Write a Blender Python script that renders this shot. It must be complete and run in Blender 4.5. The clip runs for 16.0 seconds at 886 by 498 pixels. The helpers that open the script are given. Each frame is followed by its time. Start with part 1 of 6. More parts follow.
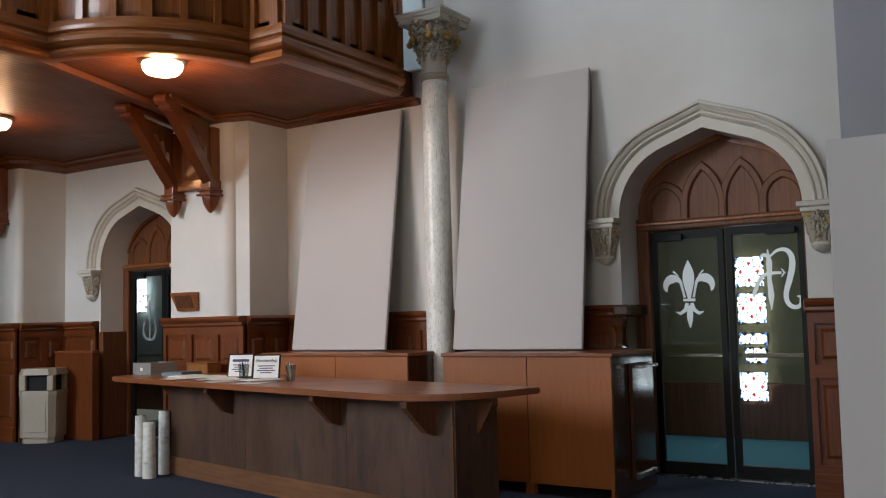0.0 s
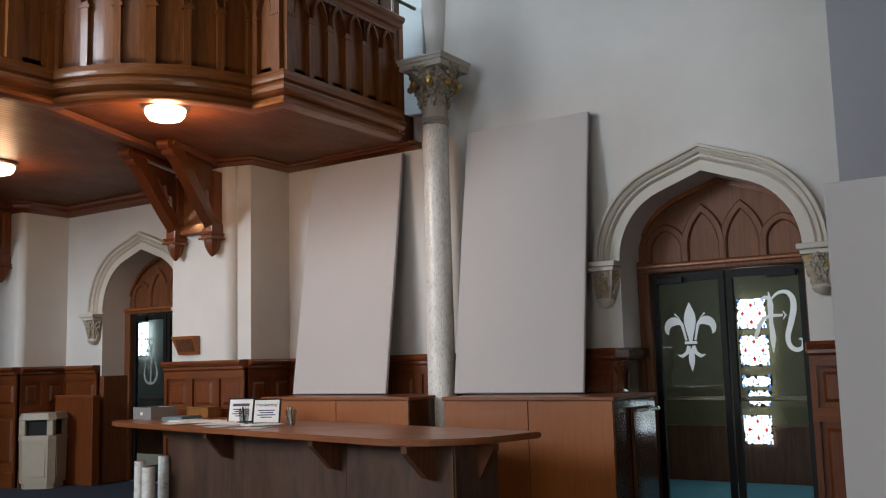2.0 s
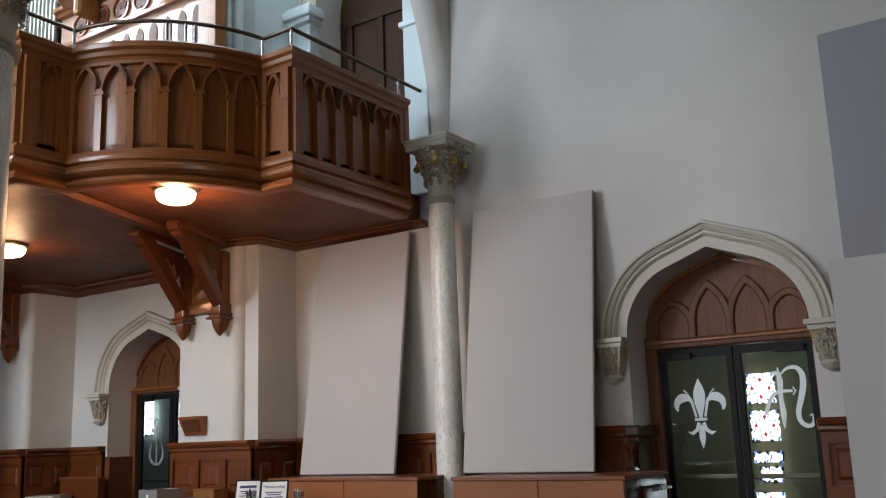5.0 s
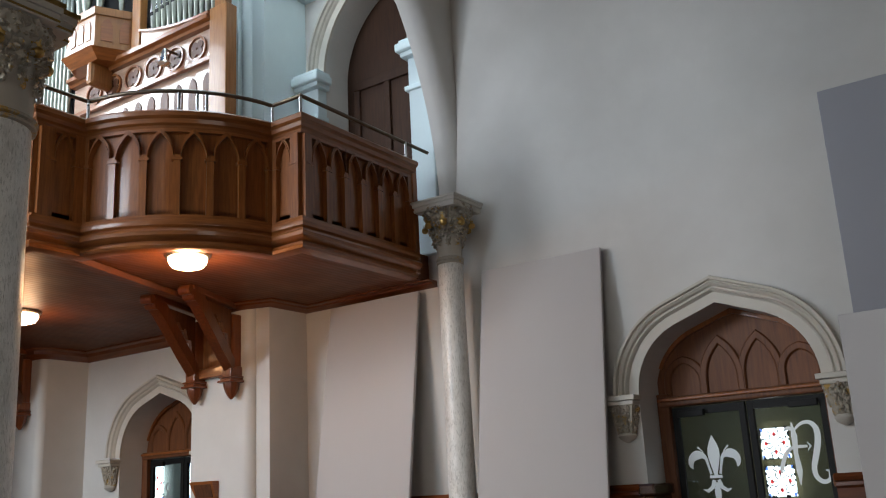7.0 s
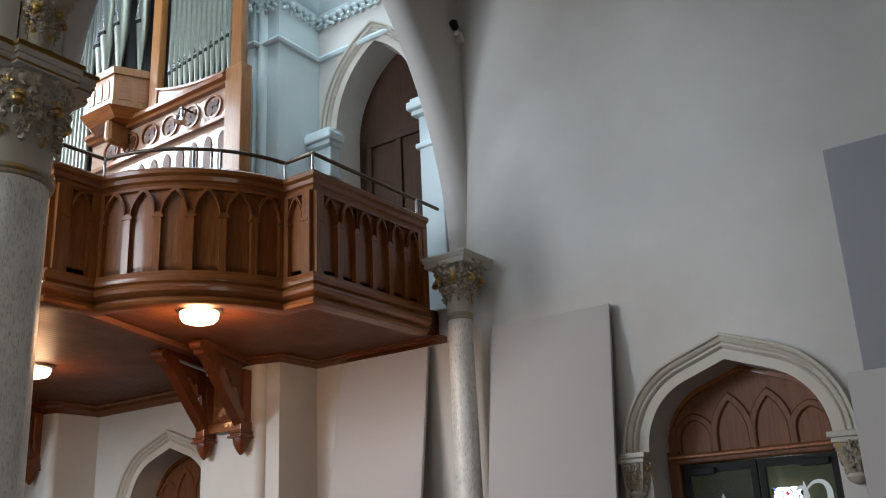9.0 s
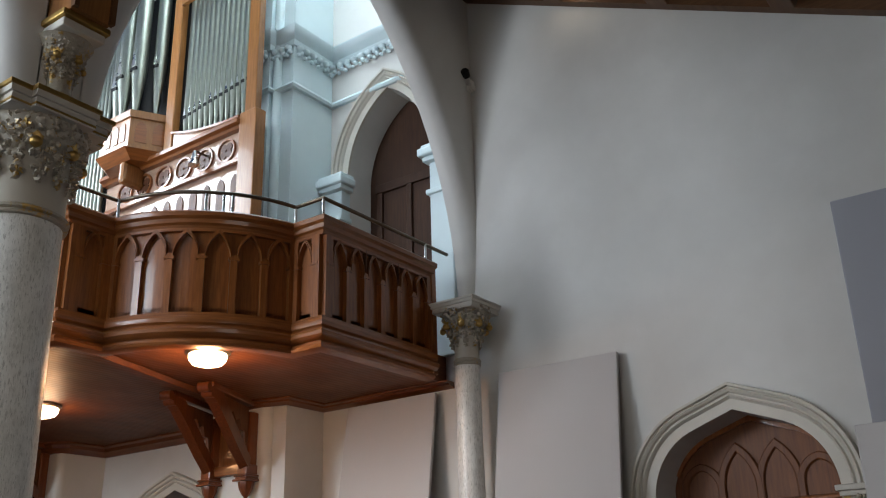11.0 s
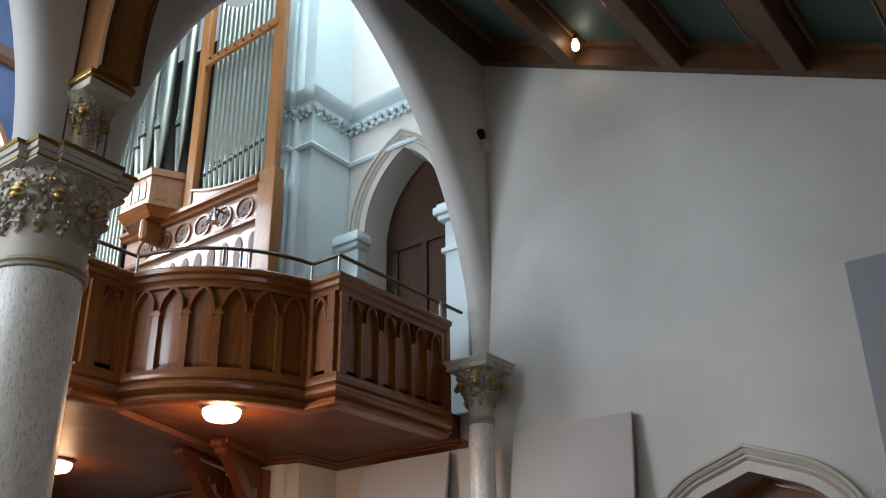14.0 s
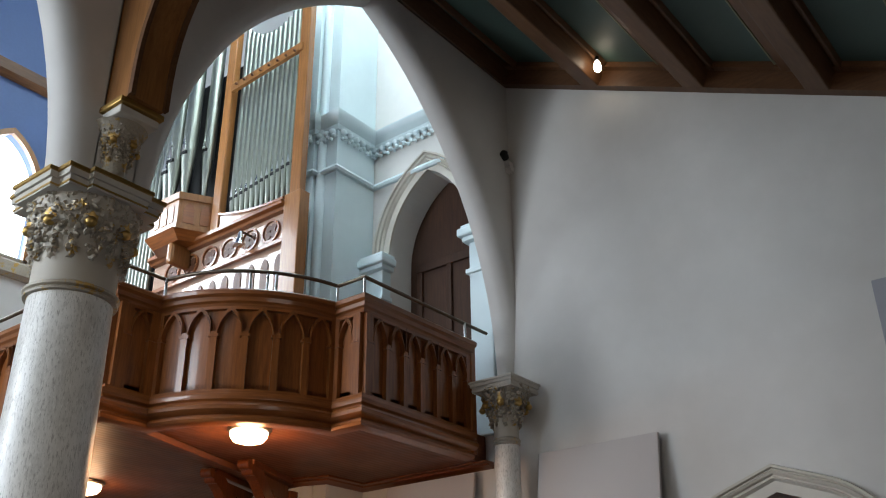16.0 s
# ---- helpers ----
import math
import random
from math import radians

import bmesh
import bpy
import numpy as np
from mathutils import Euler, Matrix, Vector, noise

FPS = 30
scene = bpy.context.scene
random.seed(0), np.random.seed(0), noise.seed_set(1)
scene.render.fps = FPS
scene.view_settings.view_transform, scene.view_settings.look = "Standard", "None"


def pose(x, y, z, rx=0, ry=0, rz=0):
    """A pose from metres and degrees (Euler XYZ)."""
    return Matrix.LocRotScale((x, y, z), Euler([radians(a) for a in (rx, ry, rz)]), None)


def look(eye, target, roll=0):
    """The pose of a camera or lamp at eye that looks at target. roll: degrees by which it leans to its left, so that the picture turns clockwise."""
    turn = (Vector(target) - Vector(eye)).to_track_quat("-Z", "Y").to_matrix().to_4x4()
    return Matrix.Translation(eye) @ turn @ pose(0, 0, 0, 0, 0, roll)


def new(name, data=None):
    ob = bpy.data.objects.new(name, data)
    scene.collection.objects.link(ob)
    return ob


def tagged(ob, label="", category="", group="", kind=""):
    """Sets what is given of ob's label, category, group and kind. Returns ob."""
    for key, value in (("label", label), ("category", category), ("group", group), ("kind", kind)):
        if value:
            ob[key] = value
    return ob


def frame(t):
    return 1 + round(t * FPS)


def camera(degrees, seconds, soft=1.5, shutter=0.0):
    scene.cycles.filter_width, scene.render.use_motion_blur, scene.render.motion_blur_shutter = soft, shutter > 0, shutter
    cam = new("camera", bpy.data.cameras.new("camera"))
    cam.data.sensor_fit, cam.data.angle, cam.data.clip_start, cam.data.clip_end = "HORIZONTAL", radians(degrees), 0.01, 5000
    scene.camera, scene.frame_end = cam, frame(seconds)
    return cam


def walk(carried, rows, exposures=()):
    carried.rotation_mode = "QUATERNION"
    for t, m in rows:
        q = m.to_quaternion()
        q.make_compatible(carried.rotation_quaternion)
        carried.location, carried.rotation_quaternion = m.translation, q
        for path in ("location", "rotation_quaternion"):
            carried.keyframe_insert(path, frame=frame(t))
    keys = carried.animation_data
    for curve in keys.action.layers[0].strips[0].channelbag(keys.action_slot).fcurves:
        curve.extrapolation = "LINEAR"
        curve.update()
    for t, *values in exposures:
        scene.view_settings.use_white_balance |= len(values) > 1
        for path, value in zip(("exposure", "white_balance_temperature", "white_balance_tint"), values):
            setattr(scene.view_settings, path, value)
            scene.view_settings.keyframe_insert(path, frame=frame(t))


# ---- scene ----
cam = camera(50.92, 16.0, soft=1.1)
# seconds, eye x, y, z, yaw, pitch, lean to the left
ROWS = [
    (0.0, 0.000, 0.000, 1.396, 33.50, 4.42, -1.38),
    (0.5, 0.013, -0.005, 1.396, 33.46, 4.98, -1.30),
    (1.0, 0.020, -0.005, 1.399, 33.47, 5.63, -1.39),
    (1.5, 0.024, -0.002, 1.405, 33.53, 6.29, -1.45),
    (2.0, 0.026, 0.003, 1.411, 33.64, 6.97, -1.54),
    (2.5, 0.025, 0.001, 1.414, 33.68, 7.69, -1.62),
    (3.0, 0.031, -0.006, 1.417, 33.73, 8.40, -1.61),
    (3.5, 0.028, -0.012, 1.420, 33.72, 9.16, -1.65),
    (4.0, 0.032, -0.023, 1.426, 33.71, 9.92, -1.71),
    (6.5, 0.057, -0.103, 1.483, 34.04, 13.95, -2.87),
    (7.0, 0.067, -0.117, 1.481, 34.12, 14.89, -3.05),
    (7.5, 0.079, -0.126, 1.477, 34.25, 15.87, -3.08),
    (8.0, 0.101, -0.137, 1.482, 34.47, 16.73, -2.96),
    (8.5, 0.112, -0.145, 1.477, 34.59, 17.52, -2.88),
    (9.0, 0.127, -0.152, 1.476, 34.77, 18.27, -2.73),
    (11.5, 0.182, -0.186, 1.466, 35.48, 21.68, -1.53),
    (12.0, 0.190, -0.191, 1.456, 35.61, 22.35, -1.36),
    (12.5, 0.189, -0.192, 1.444, 35.72, 23.05, -1.24),
    (13.0, 0.194, -0.192, 1.435, 35.94, 23.66, -1.13),
    (13.5, 0.199, -0.198, 1.430, 36.12, 24.23, -1.02),
    (14.0, 0.204, -0.206, 1.428, 36.34, 24.75, -0.90),
    (14.5, 0.210, -0.217, 1.428, 36.63, 25.16, -0.87),
    (15.0, 0.218, -0.221, 1.420, 37.05, 25.56, -0.78),
    (15.5, 0.228, -0.232, 1.414, 37.50, 25.84, -0.68),
    (16.0, 0.235, -0.245, 1.410, 37.98, 26.05, -0.63),
]


def aimed(x, y, z, yaw, pitch, lean):
    a, b = math.radians(yaw), math.radians(pitch)
    way = Vector((-math.sin(a) * math.cos(b), math.cos(a) * math.cos(b), math.sin(b)))
    return look((x, y, z), Vector((x, y, z)) + way, lean)


walk(cam, [(t, aimed(*r)) for t, *r in ROWS], exposures=[(0.0, 0.25, 6320, 10), (4.0, 0.16, 6320, 10), (7.0, 0.08, 6320, 10), (12.0, 0.02, 6320, 10), (16.0, 0.0, 6320, 10)])

# ---------- light ----------
world = bpy.data.worlds.new("world")
scene.world = world
world.use_nodes = True
wn = world.node_tree
sky = wn.nodes.new("ShaderNodeTexSky")
sky.sky_type, sky.sun_disc = "NISHITA", False
sky.sun_elevation, sky.sun_rotation = math.radians(40), math.radians(200)
wn.links.new(sky.outputs[0], wn.nodes["Background"].inputs[0])
wn.nodes["Background"].inputs[1].default_value = 0.08


def area(name, at, target, sx, sy, watts, colour, spread=180):
    d = bpy.data.lights.new(name, "AREA")
    d.shape, d.size, d.size_y, d.energy, d.color = "RECTANGLE", sx, sy, watts, colour
    d.spread = math.radians(spread)
    ob = new(name, d)
    ob.matrix_basis = look(at, target)
    return ob


area("nave_window_light", (-8.4, -9.6, 6.8), (-7.0, 0.0, 5.0), 4.6, 5.0, 850, (0.82, 0.91, 1.0))
area("nave_side_window_light", (-10.9, -3.6, 4.5), (-4.5, 3.4, 5.0), 3.0, 3.2, 780, (0.88, 0.94, 1.0))
# Two warm fills added from unseen sides; no windows stand behind them.
area("aisle_fill_light", (3.9, 0.8, 2.2), (-5.0, 2.6, 0.6), 5.0, 2.2, 30, (1.0, 0.95, 0.88), 90)
area("rear_fill_light", (0.4, -9.6, 2.8), (-1.8, 7.0, -1.2), 4.0, 3.2, 82, (1.0, 0.92, 0.82), 90)
area("loft_window_light", (-11.0, 4.65, 7.9), (-7.0, 6.2, 8.2), 0.9, 2.0, 90, (0.80, 0.91, 1.0))
area("loft_window_light", (-11.0, 3.45, 7.9), (-7.0, 5.2, 7.6), 0.9, 2.0, 90, (0.80, 0.91, 1.0))
# Cool fill under the added skylight, brightening the chamber from above.
area("chamber_top_fill", (-6.7, 5.6, 12.3), (-6.7, 5.9, 0.0), 2.2, 2.4, 165, (0.62, 0.89, 1.0))
area("vestibule_light", (-2.3, 9.3, 3.2), (-2.3, 9.2, 0.0), 1.6, 1.0, 22, (0.75, 0.90, 1.0))
area("side_vestibule_light", (-12.6, 9.6, 3.2), (-12.6, 9.8, 0.0), 1.4, 0.8, 6, (0.80, 0.92, 1.0))


def glow(name, at, watts, radius, colour):
    d = bpy.data.lights.new(name, "POINT")
    d.energy, d.shadow_soft_size, d.color = watts, radius, colour
    ob = new(name, d)
    ob.location = at
    return ob


# ---------- materials ----------
def material(name, build):
    m = bpy.data.materials.new(name)
    m.use_nodes = True
    nt = m.node_tree
    b = nt.nodes["Principled BSDF"]
    build(nt, b)
    return m


def node(nt, kind, **inputs):
    n = nt.nodes.new("ShaderNode" + kind)
    for k, val in inputs.items():
        n.inputs[k].default_value = val
    return n


def coords(nt, scale):
    tc = nt.nodes.new("ShaderNodeTexCoord")
    mp = nt.nodes.new("ShaderNodeMapping")
    mp.inputs["Scale"].default_value = scale
    nt.links.new(tc.outputs["Object"], mp.inputs["Vector"])
    return mp.outputs[0]


def cloud(nt, scale, detail=4.0, stretch=(1, 1, 1), rough=0.55):
    n = node(nt, "TexNoise", Scale=scale, Detail=detail, Roughness=rough)
    nt.links.new(coords(nt, stretch), n.inputs["Vector"])
    return n.outputs["Fac"]


def ramp(nt, fac, stops):
    r = nt.nodes.new("ShaderNodeValToRGB")
    while len(r.color_ramp.elements) < len(stops):
        r.color_ramp.elements.new(0.5)
    for e, (p, c) in zip(r.color_ramp.elements, stops):
        e.position, e.color = p, (*c, 1)
    nt.links.new(fac, r.inputs["Fac"])
    return r.outputs["Color"]


def mix(nt, fac, a, b, kind="MIX"):
    m = nt.nodes.new("ShaderNodeMix")
    m.data_type, m.blend_type = "RGBA", kind
    for sock, val in ((m.inputs[0], fac), (m.inputs[6], a), (m.inputs[7], b)):
        if isinstance(val, (int, float)):
            sock.default_value = val
        elif isinstance(val, tuple):
            sock.default_value = (*val, 1)
        else:
            nt.links.new(val, sock)
    return m.outputs[2]


def bump(nt, b, fac, strength, distance):
    n = node(nt, "Bump", Strength=strength, Distance=distance)
    nt.links.new(fac, n.inputs["Height"])
    nt.links.new(n.outputs[0], b.inputs["Normal"])


def lift(nt, fac, lo, hi):
    n = nt.nodes.new("ShaderNodeMapRange")
    n.inputs["To Min"].default_value, n.inputs["To Max"].default_value = lo, hi
    nt.links.new(fac, n.inputs["Value"])
    return n.outputs[0]


def vary(nt, colour, amount):
    """A little lighter or darker from object to object."""
    oi = nt.nodes.new("ShaderNodeObjectInfo")
    h = nt.nodes.new("ShaderNodeHueSaturation")
    nt.links.new(lift(nt, oi.outputs["Random"], 1 - amount, 1 + amount), h.inputs["Value"])
    nt.links.new(colour, h.inputs["Color"])
    return h.outputs[0]


def wood(name, dark, light, axis="z", gloss=0.3, coat=0.25):
    st = {"x": (0.08, 0.08, 1), "y": (0.2, 0.08, 1), "z": (1, 1, 0.08)}[axis]

    def build(nt, b):
        grain = cloud(nt, 38, 6, st, 0.65)
        broad = cloud(nt, 1.7, 3)
        c = ramp(nt, grain, [(0.28, dark), (0.72, light)])
        c = mix(nt, lift(nt, broad, 0.0, 0.40), c, tuple(0.62 * v for v in dark), "MIX")
        nt.links.new(vary(nt, c, 0.12), b.inputs["Base Color"])
        nt.links.new(lift(nt, broad, gloss - 0.08, gloss + 0.14), b.inputs["Roughness"])
        b.inputs["Coat Weight"].default_value = coat
        b.inputs["Coat Roughness"].default_value = 0.10
        b.inputs["Specular IOR Level"].default_value = 0.35
        bump(nt, b, grain, 0.06, 0.003)
    return material(name, build)


def plaster(name, base, stain, rough=0.8, grain=140.0):
    def build(nt, b):
        broad = cloud(nt, 0.7, 5, (1, 1, 1), 0.6)
        fine = cloud(nt, grain, 3)
        c = mix(nt, lift(nt, broad, -0.7, 1.35), base, stain)
        mid = cloud(nt, 3.2, 4)
        c = mix(nt, lift(nt, mid, -0.3, 0.55), c, stain)
        nt.links.new(c, b.inputs["Base Color"])
        b.inputs["Roughness"].default_value = rough
        bump(nt, b, fine, 0.10, 0.004)
    return material(name, build)


def metal(name, colour, rough):
    def build(nt, b):
        n = cloud(nt, 9, 4)
        c = mix(nt, lift(nt, n, 0, 0.6), colour, tuple(0.6 * v for v in colour))
        nt.links.new(c, b.inputs["Base Color"])
        nt.links.new(lift(nt, n, rough - 0.06, rough + 0.12), b.inputs["Roughness"])
        b.inputs["Metallic"].default_value = 1
    return material(name, build)


def plain(name, colour, rough=0.6, speck=0.25):
    def build(nt, b):
        n = cloud(nt, 24, 4)
        nt.links.new(mix(nt, lift(nt, n, 0, 2 * speck), colour, tuple(0.7 * v for v in colour)), b.inputs["Base Color"])
        b.inputs["Roughness"].default_value = rough
    return material(name, build)


def glowing(name, colour, strength):
    def build(nt, b):
        b.inputs["Base Color"].default_value = (*colour, 1)
        b.inputs["Emission Color"].default_value = (*colour, 1)
        b.inputs["Emission Strength"].default_value = strength
    return material(name, build)


def gilded(name, base, gold, amount):
    """Cream paint mottled darker at random, gilded where the noise bump is raised."""
    def build(nt, b):
        n = cloud(nt, 13, 5, (1, 1, 1), 0.7)
        g = ramp(nt, n, [(amount, (0, 0, 0)), (amount + 0.06, (1, 1, 1))])
        fine = cloud(nt, 60, 4)
        cream = mix(nt, lift(nt, fine, 0, 0.9), base, tuple(0.55 * v for v in base))
        nt.links.new(mix(nt, g, cream, gold), b.inputs["Base Color"])
        nt.links.new(mix(nt, g, (0, 0, 0), (0.75, 0.75, 0.75)), b.inputs["Metallic"])
        b.inputs["Roughness"].default_value = 0.42
        bump(nt, b, n, 0.5, 0.02)
    return material(name, build)


def fabric(name, colour):
    def build(nt, b):
        n, broad = cloud(nt, 420, 2), cloud(nt, 1.1, 4)
        c = mix(nt, lift(nt, n, 0, 0.5), colour, tuple(0.8 * v for v in colour))
        c = mix(nt, lift(nt, broad, 0, 0.35), c, tuple(0.86 * v for v in colour))
        nt.links.new(c, b.inputs["Base Color"])
        b.inputs["Roughness"].default_value = 0.95
        bump(nt, b, n, 0.25, 0.002)
    return material(name, build)


def carpet(name, a, c2):
    def build(nt, b):
        n, fine = cloud(nt, 7, 6), cloud(nt, 260, 2)
        c = mix(nt, lift(nt, n, 0, 1), a, c2)
        c = mix(nt, lift(nt, fine, 0, 0.7), c, tuple(0.5 * v for v in a))
        nt.links.new(c, b.inputs["Base Color"])
        b.inputs["Roughness"].default_value = 0.95
        bump(nt, b, fine, 0.6, 0.004)
    return material(name, build)


def marble(name):
    """Pale grey marble with short upright flecks and faint clouds."""
    def build(nt, b):
        vein = cloud(nt, 9, 8, (1, 1, 0.45), 0.75)
        fleck = cloud(nt, 95, 3, (1, 1, 0.22), 0.8)
        c = ramp(nt, vein, [(0.28, (0.52, 0.505, 0.46)), (0.50, (0.70, 0.685, 0.635)), (0.75, (0.80, 0.785, 0.74))])
        dark = ramp(nt, fleck, [(0.52, (0, 0, 0)), (0.66, (1, 1, 1))])
        c = mix(nt, dark, c, (0.40, 0.385, 0.345))
        pale = ramp(nt, cloud(nt, 70, 3, (1, 1, 0.3), 0.8), [(0.56, (0, 0, 0)), (0.70, (1, 1, 1))])
        c = mix(nt, pale, c, (0.80, 0.79, 0.75))
        nt.links.new(c, b.inputs["Base Color"])
        b.inputs["Roughness"].default_value = 0.36
    return material(name, build)


def pane_glass(name, tint=(0.9, 0.95, 0.95)):
    def build(nt, b):
        tr = nt.nodes.new("ShaderNodeBsdfTransparent")
        tr.inputs[0].default_value = (*tint, 1)
        gl = node(nt, "BsdfGlossy", Roughness=0.02)
        lw = node(nt, "LayerWeight", Blend=0.5)
        pw = nt.nodes.new("ShaderNodeMath")
        pw.operation = "POWER"
        pw.inputs[1].default_value = 5.0
        nt.links.new(lw.outputs["Facing"], pw.inputs[0])
        fr = nt.nodes.new("ShaderNodeMath")
        fr.operation = "MULTIPLY_ADD"
        fr.inputs[1].default_value, fr.inputs[2].default_value = 0.96, 0.04
        nt.links.new(pw.outputs[0], fr.inputs[0])
        mx = nt.nodes.new("ShaderNodeMixShader")
        nt.links.new(fr.outputs[0], mx.inputs[0])
        nt.links.new(tr.outputs[0], mx.inputs[1])
        nt.links.new(gl.outputs[0], mx.inputs[2])
        nt.links.new(mx.outputs[0], nt.nodes["Material Output"].inputs[0])
    return material(name, build)


WALL = plaster("white_plaster", (0.62, 0.607, 0.575), (0.51, 0.497, 0.468))
TRIM = plaster("cream_trim", (0.58, 0.545, 0.475), (0.44, 0.41, 0.35), 0.6)
# Cyan in this colour stands for the cool light in the chamber.
COOL = plaster("cyan_lit_chamber_paint", (0.64, 0.745, 0.765), (0.53, 0.63, 0.655), 0.6)
OAK = wood("oak_upright", (0.155, 0.045, 0.009), (0.335, 0.112, 0.025), "z", 0.34, 0.5)
OAK_X = wood("oak_lengthwise", (0.155, 0.045, 0.009), (0.335, 0.112, 0.025), "x", 0.34, 0.5)
OAK_Y = wood("oak_crosswise", (0.155, 0.045, 0.009), (0.335, 0.112, 0.025), "y", 0.34, 0.5)
REDOAK = wood("red_brown_oak", (0.095, 0.024, 0.006), (0.205, 0.056, 0.013), "z", 0.32, 0.5)
REDOAK_X = wood("red_brown_oak_lengthwise", (0.095, 0.024, 0.006), (0.205, 0.056, 0.013), "x", 0.32, 0.5)
# Loft door oak, darkened in colour for the shade of a deep recess.
RECESS_OAK = wood("recess_shaded_oak", (0.030, 0.011, 0.004), (0.065, 0.026, 0.010), "z", 0.5, 0.05)
OAK_DULL = wood("oak_dull", (0.085, 0.027, 0.008), (0.19, 0.066, 0.018), "z", 0.5, 0.0)
SOFFIT = wood("soffit_boards", (0.10, 0.028, 0.008), (0.19, 0.058, 0.017), "y", 0.50, 0.06)


def beaded(nt):
    """Narrow matched boards: a shallow groove every 7 cm."""
    w = nt.nodes.new("ShaderNodeTexWave")
    w.bands_direction, w.wave_profile = "X", "SIN"
    w.inputs["Scale"].default_value = 2 * math.pi / 20 / 0.07
    w.inputs["Distortion"].default_value = 0.0
    nt.links.new(coords(nt, (1, 1, 1)), w.inputs["Vector"])
    old = nt.nodes["Bump"]
    b2 = node(nt, "Bump", Strength=0.35, Distance=0.006)
    nt.links.new(w.outputs["Fac"], b2.inputs["Height"])
    nt.links.new(old.outputs[0], b2.inputs["Normal"])
    nt.links.new(b2.outputs[0], nt.nodes["Principled BSDF"].inputs["Normal"])
    nt.links.new(b2.outputs[0], nt.nodes["Principled BSDF"].inputs["Coat Normal"])


beaded(SOFFIT.node_tree)
PLY = wood("veneered_board", (0.275, 0.082, 0.017), (0.345, 0.112, 0.026), "z", 0.4, 0.1)
def worn_front(nt, b):
    """Old dark stain, rubbed and blotched in upright patches."""
    grain, broad = cloud(nt, 30, 6, (1, 1, 0.10), 0.7), cloud(nt, 3.1, 6, (1, 1, 0.45), 0.7)
    c = ramp(nt, grain, [(0.30, (0.034, 0.014, 0.007)), (0.70, (0.080, 0.034, 0.016))])
    c = mix(nt, ramp(nt, broad, [(0.42, (0, 0, 0)), (0.62, (1, 1, 1))]), c, (0.090, 0.045, 0.025))
    c = mix(nt, ramp(nt, cloud(nt, 5, 5, (1, 1, 0.3), 0.7), [(0.50, (0, 0, 0)), (0.70, (0.8, 0.8, 0.8))]), c, (0.026, 0.014, 0.010))
    nt.links.new(c, b.inputs["Base Color"])
    nt.links.new(lift(nt, broad, 0.42, 0.62), b.inputs["Roughness"])
    bump(nt, b, grain, 0.10, 0.003)


WORN = material("blotched_counter_front", worn_front)
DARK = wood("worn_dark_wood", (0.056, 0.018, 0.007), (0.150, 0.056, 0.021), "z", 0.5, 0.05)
TOPWOOD = wood("counter_top_wood", (0.17, 0.050, 0.017), (0.28, 0.097, 0.035), "x", 0.3, 0.2)
HONEY = wood("honey_oak", (0.21, 0.085, 0.022), (0.36, 0.160, 0.050), "z", 0.3, 0.3)
# Case oak is paled in colour to stand for white window sheen.
SHEEN_OAK = wood("case_oak_sheen", (0.34, 0.215, 0.15), (0.48, 0.33, 0.24), "x", 0.2, 1.0)
MARBLE = marble("grey_marble")
CARVED = gilded("carved_cream_and_gold", (0.44, 0.39, 0.305), (0.46, 0.30, 0.09), 0.555)
BRASS = metal("pale_brass", (0.66, 0.50, 0.33), 0.28)
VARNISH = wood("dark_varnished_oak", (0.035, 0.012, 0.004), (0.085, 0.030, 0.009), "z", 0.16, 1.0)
SLATE = fabric("slate_grey_fabric", (0.34, 0.345, 0.375))
TEAL = plain("blue_grey_card", (0.13, 0.19, 0.22), 0.6)
# Bell cream darkened to stand for shade in hollows between the leaves.
BELL_CREAM = plaster("cream_paint_hollow_shade", (0.50, 0.46, 0.385), (0.37, 0.335, 0.27), 0.55)
KICK = wood("scuffed_kick_board", (0.11, 0.045, 0.018), (0.20, 0.088, 0.036), "x", 0.5, 0.05)
GOLD = metal("gilding", (0.50, 0.33, 0.11), 0.42)
PIPE = metal("pipe_metal", (0.33, 0.345, 0.295), 0.40)
CHROME = metal("brushed_steel", (0.62, 0.62, 0.60), 0.25)
BRONZE = metal("dark_bronze", (0.14, 0.11, 0.08), 0.38)
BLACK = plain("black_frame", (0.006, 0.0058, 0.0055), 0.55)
BLACK.node_tree.nodes["Principled BSDF"].inputs["Specular IOR Level"].default_value = 0.2
BEIGE = plain("beige_plastic", (0.35, 0.305, 0.235), 0.5)
GREY = fabric("grey_fabric", (0.50, 0.475, 0.46))
BACKING = plain("board_edge", (0.22, 0.21, 0.20), 0.8)
CARPET = carpet("blue_carpet", (0.007, 0.017, 0.040), (0.014, 0.032, 0.066))
TEALCARPET = carpet("teal_carpet", (0.06, 0.20, 0.25), (0.10, 0.28, 0.33))
GREEN = plain("green_ceiling_paint", (0.045, 0.078, 0.066), 0.6)
BEAD = plain("dull_gold_paint", (0.20, 0.19, 0.11), 0.6)
BEAM = wood("ceiling_beam_wood", (0.085, 0.036, 0.014), (0.16, 0.074, 0.030), "y", 0.45, 0.05)
BLUE = plain("blue_ceiling_paint", (0.055, 0.10, 0.24), 0.6)
PAPER = plain("paper", (0.78, 0.77, 0.74), 0.7, 0.05)
INK = plain("printed_ink", (0.06, 0.06, 0.14), 0.7, 0.05)
FROST = plain("frosted_vinyl", (0.26, 0.28, 0.29), 0.5, 0.05)
VINYL = plain("white_vinyl", (0.82, 0.86, 0.85), 0.5, 0.05)
GLASS = pane_glass("clear_glass")
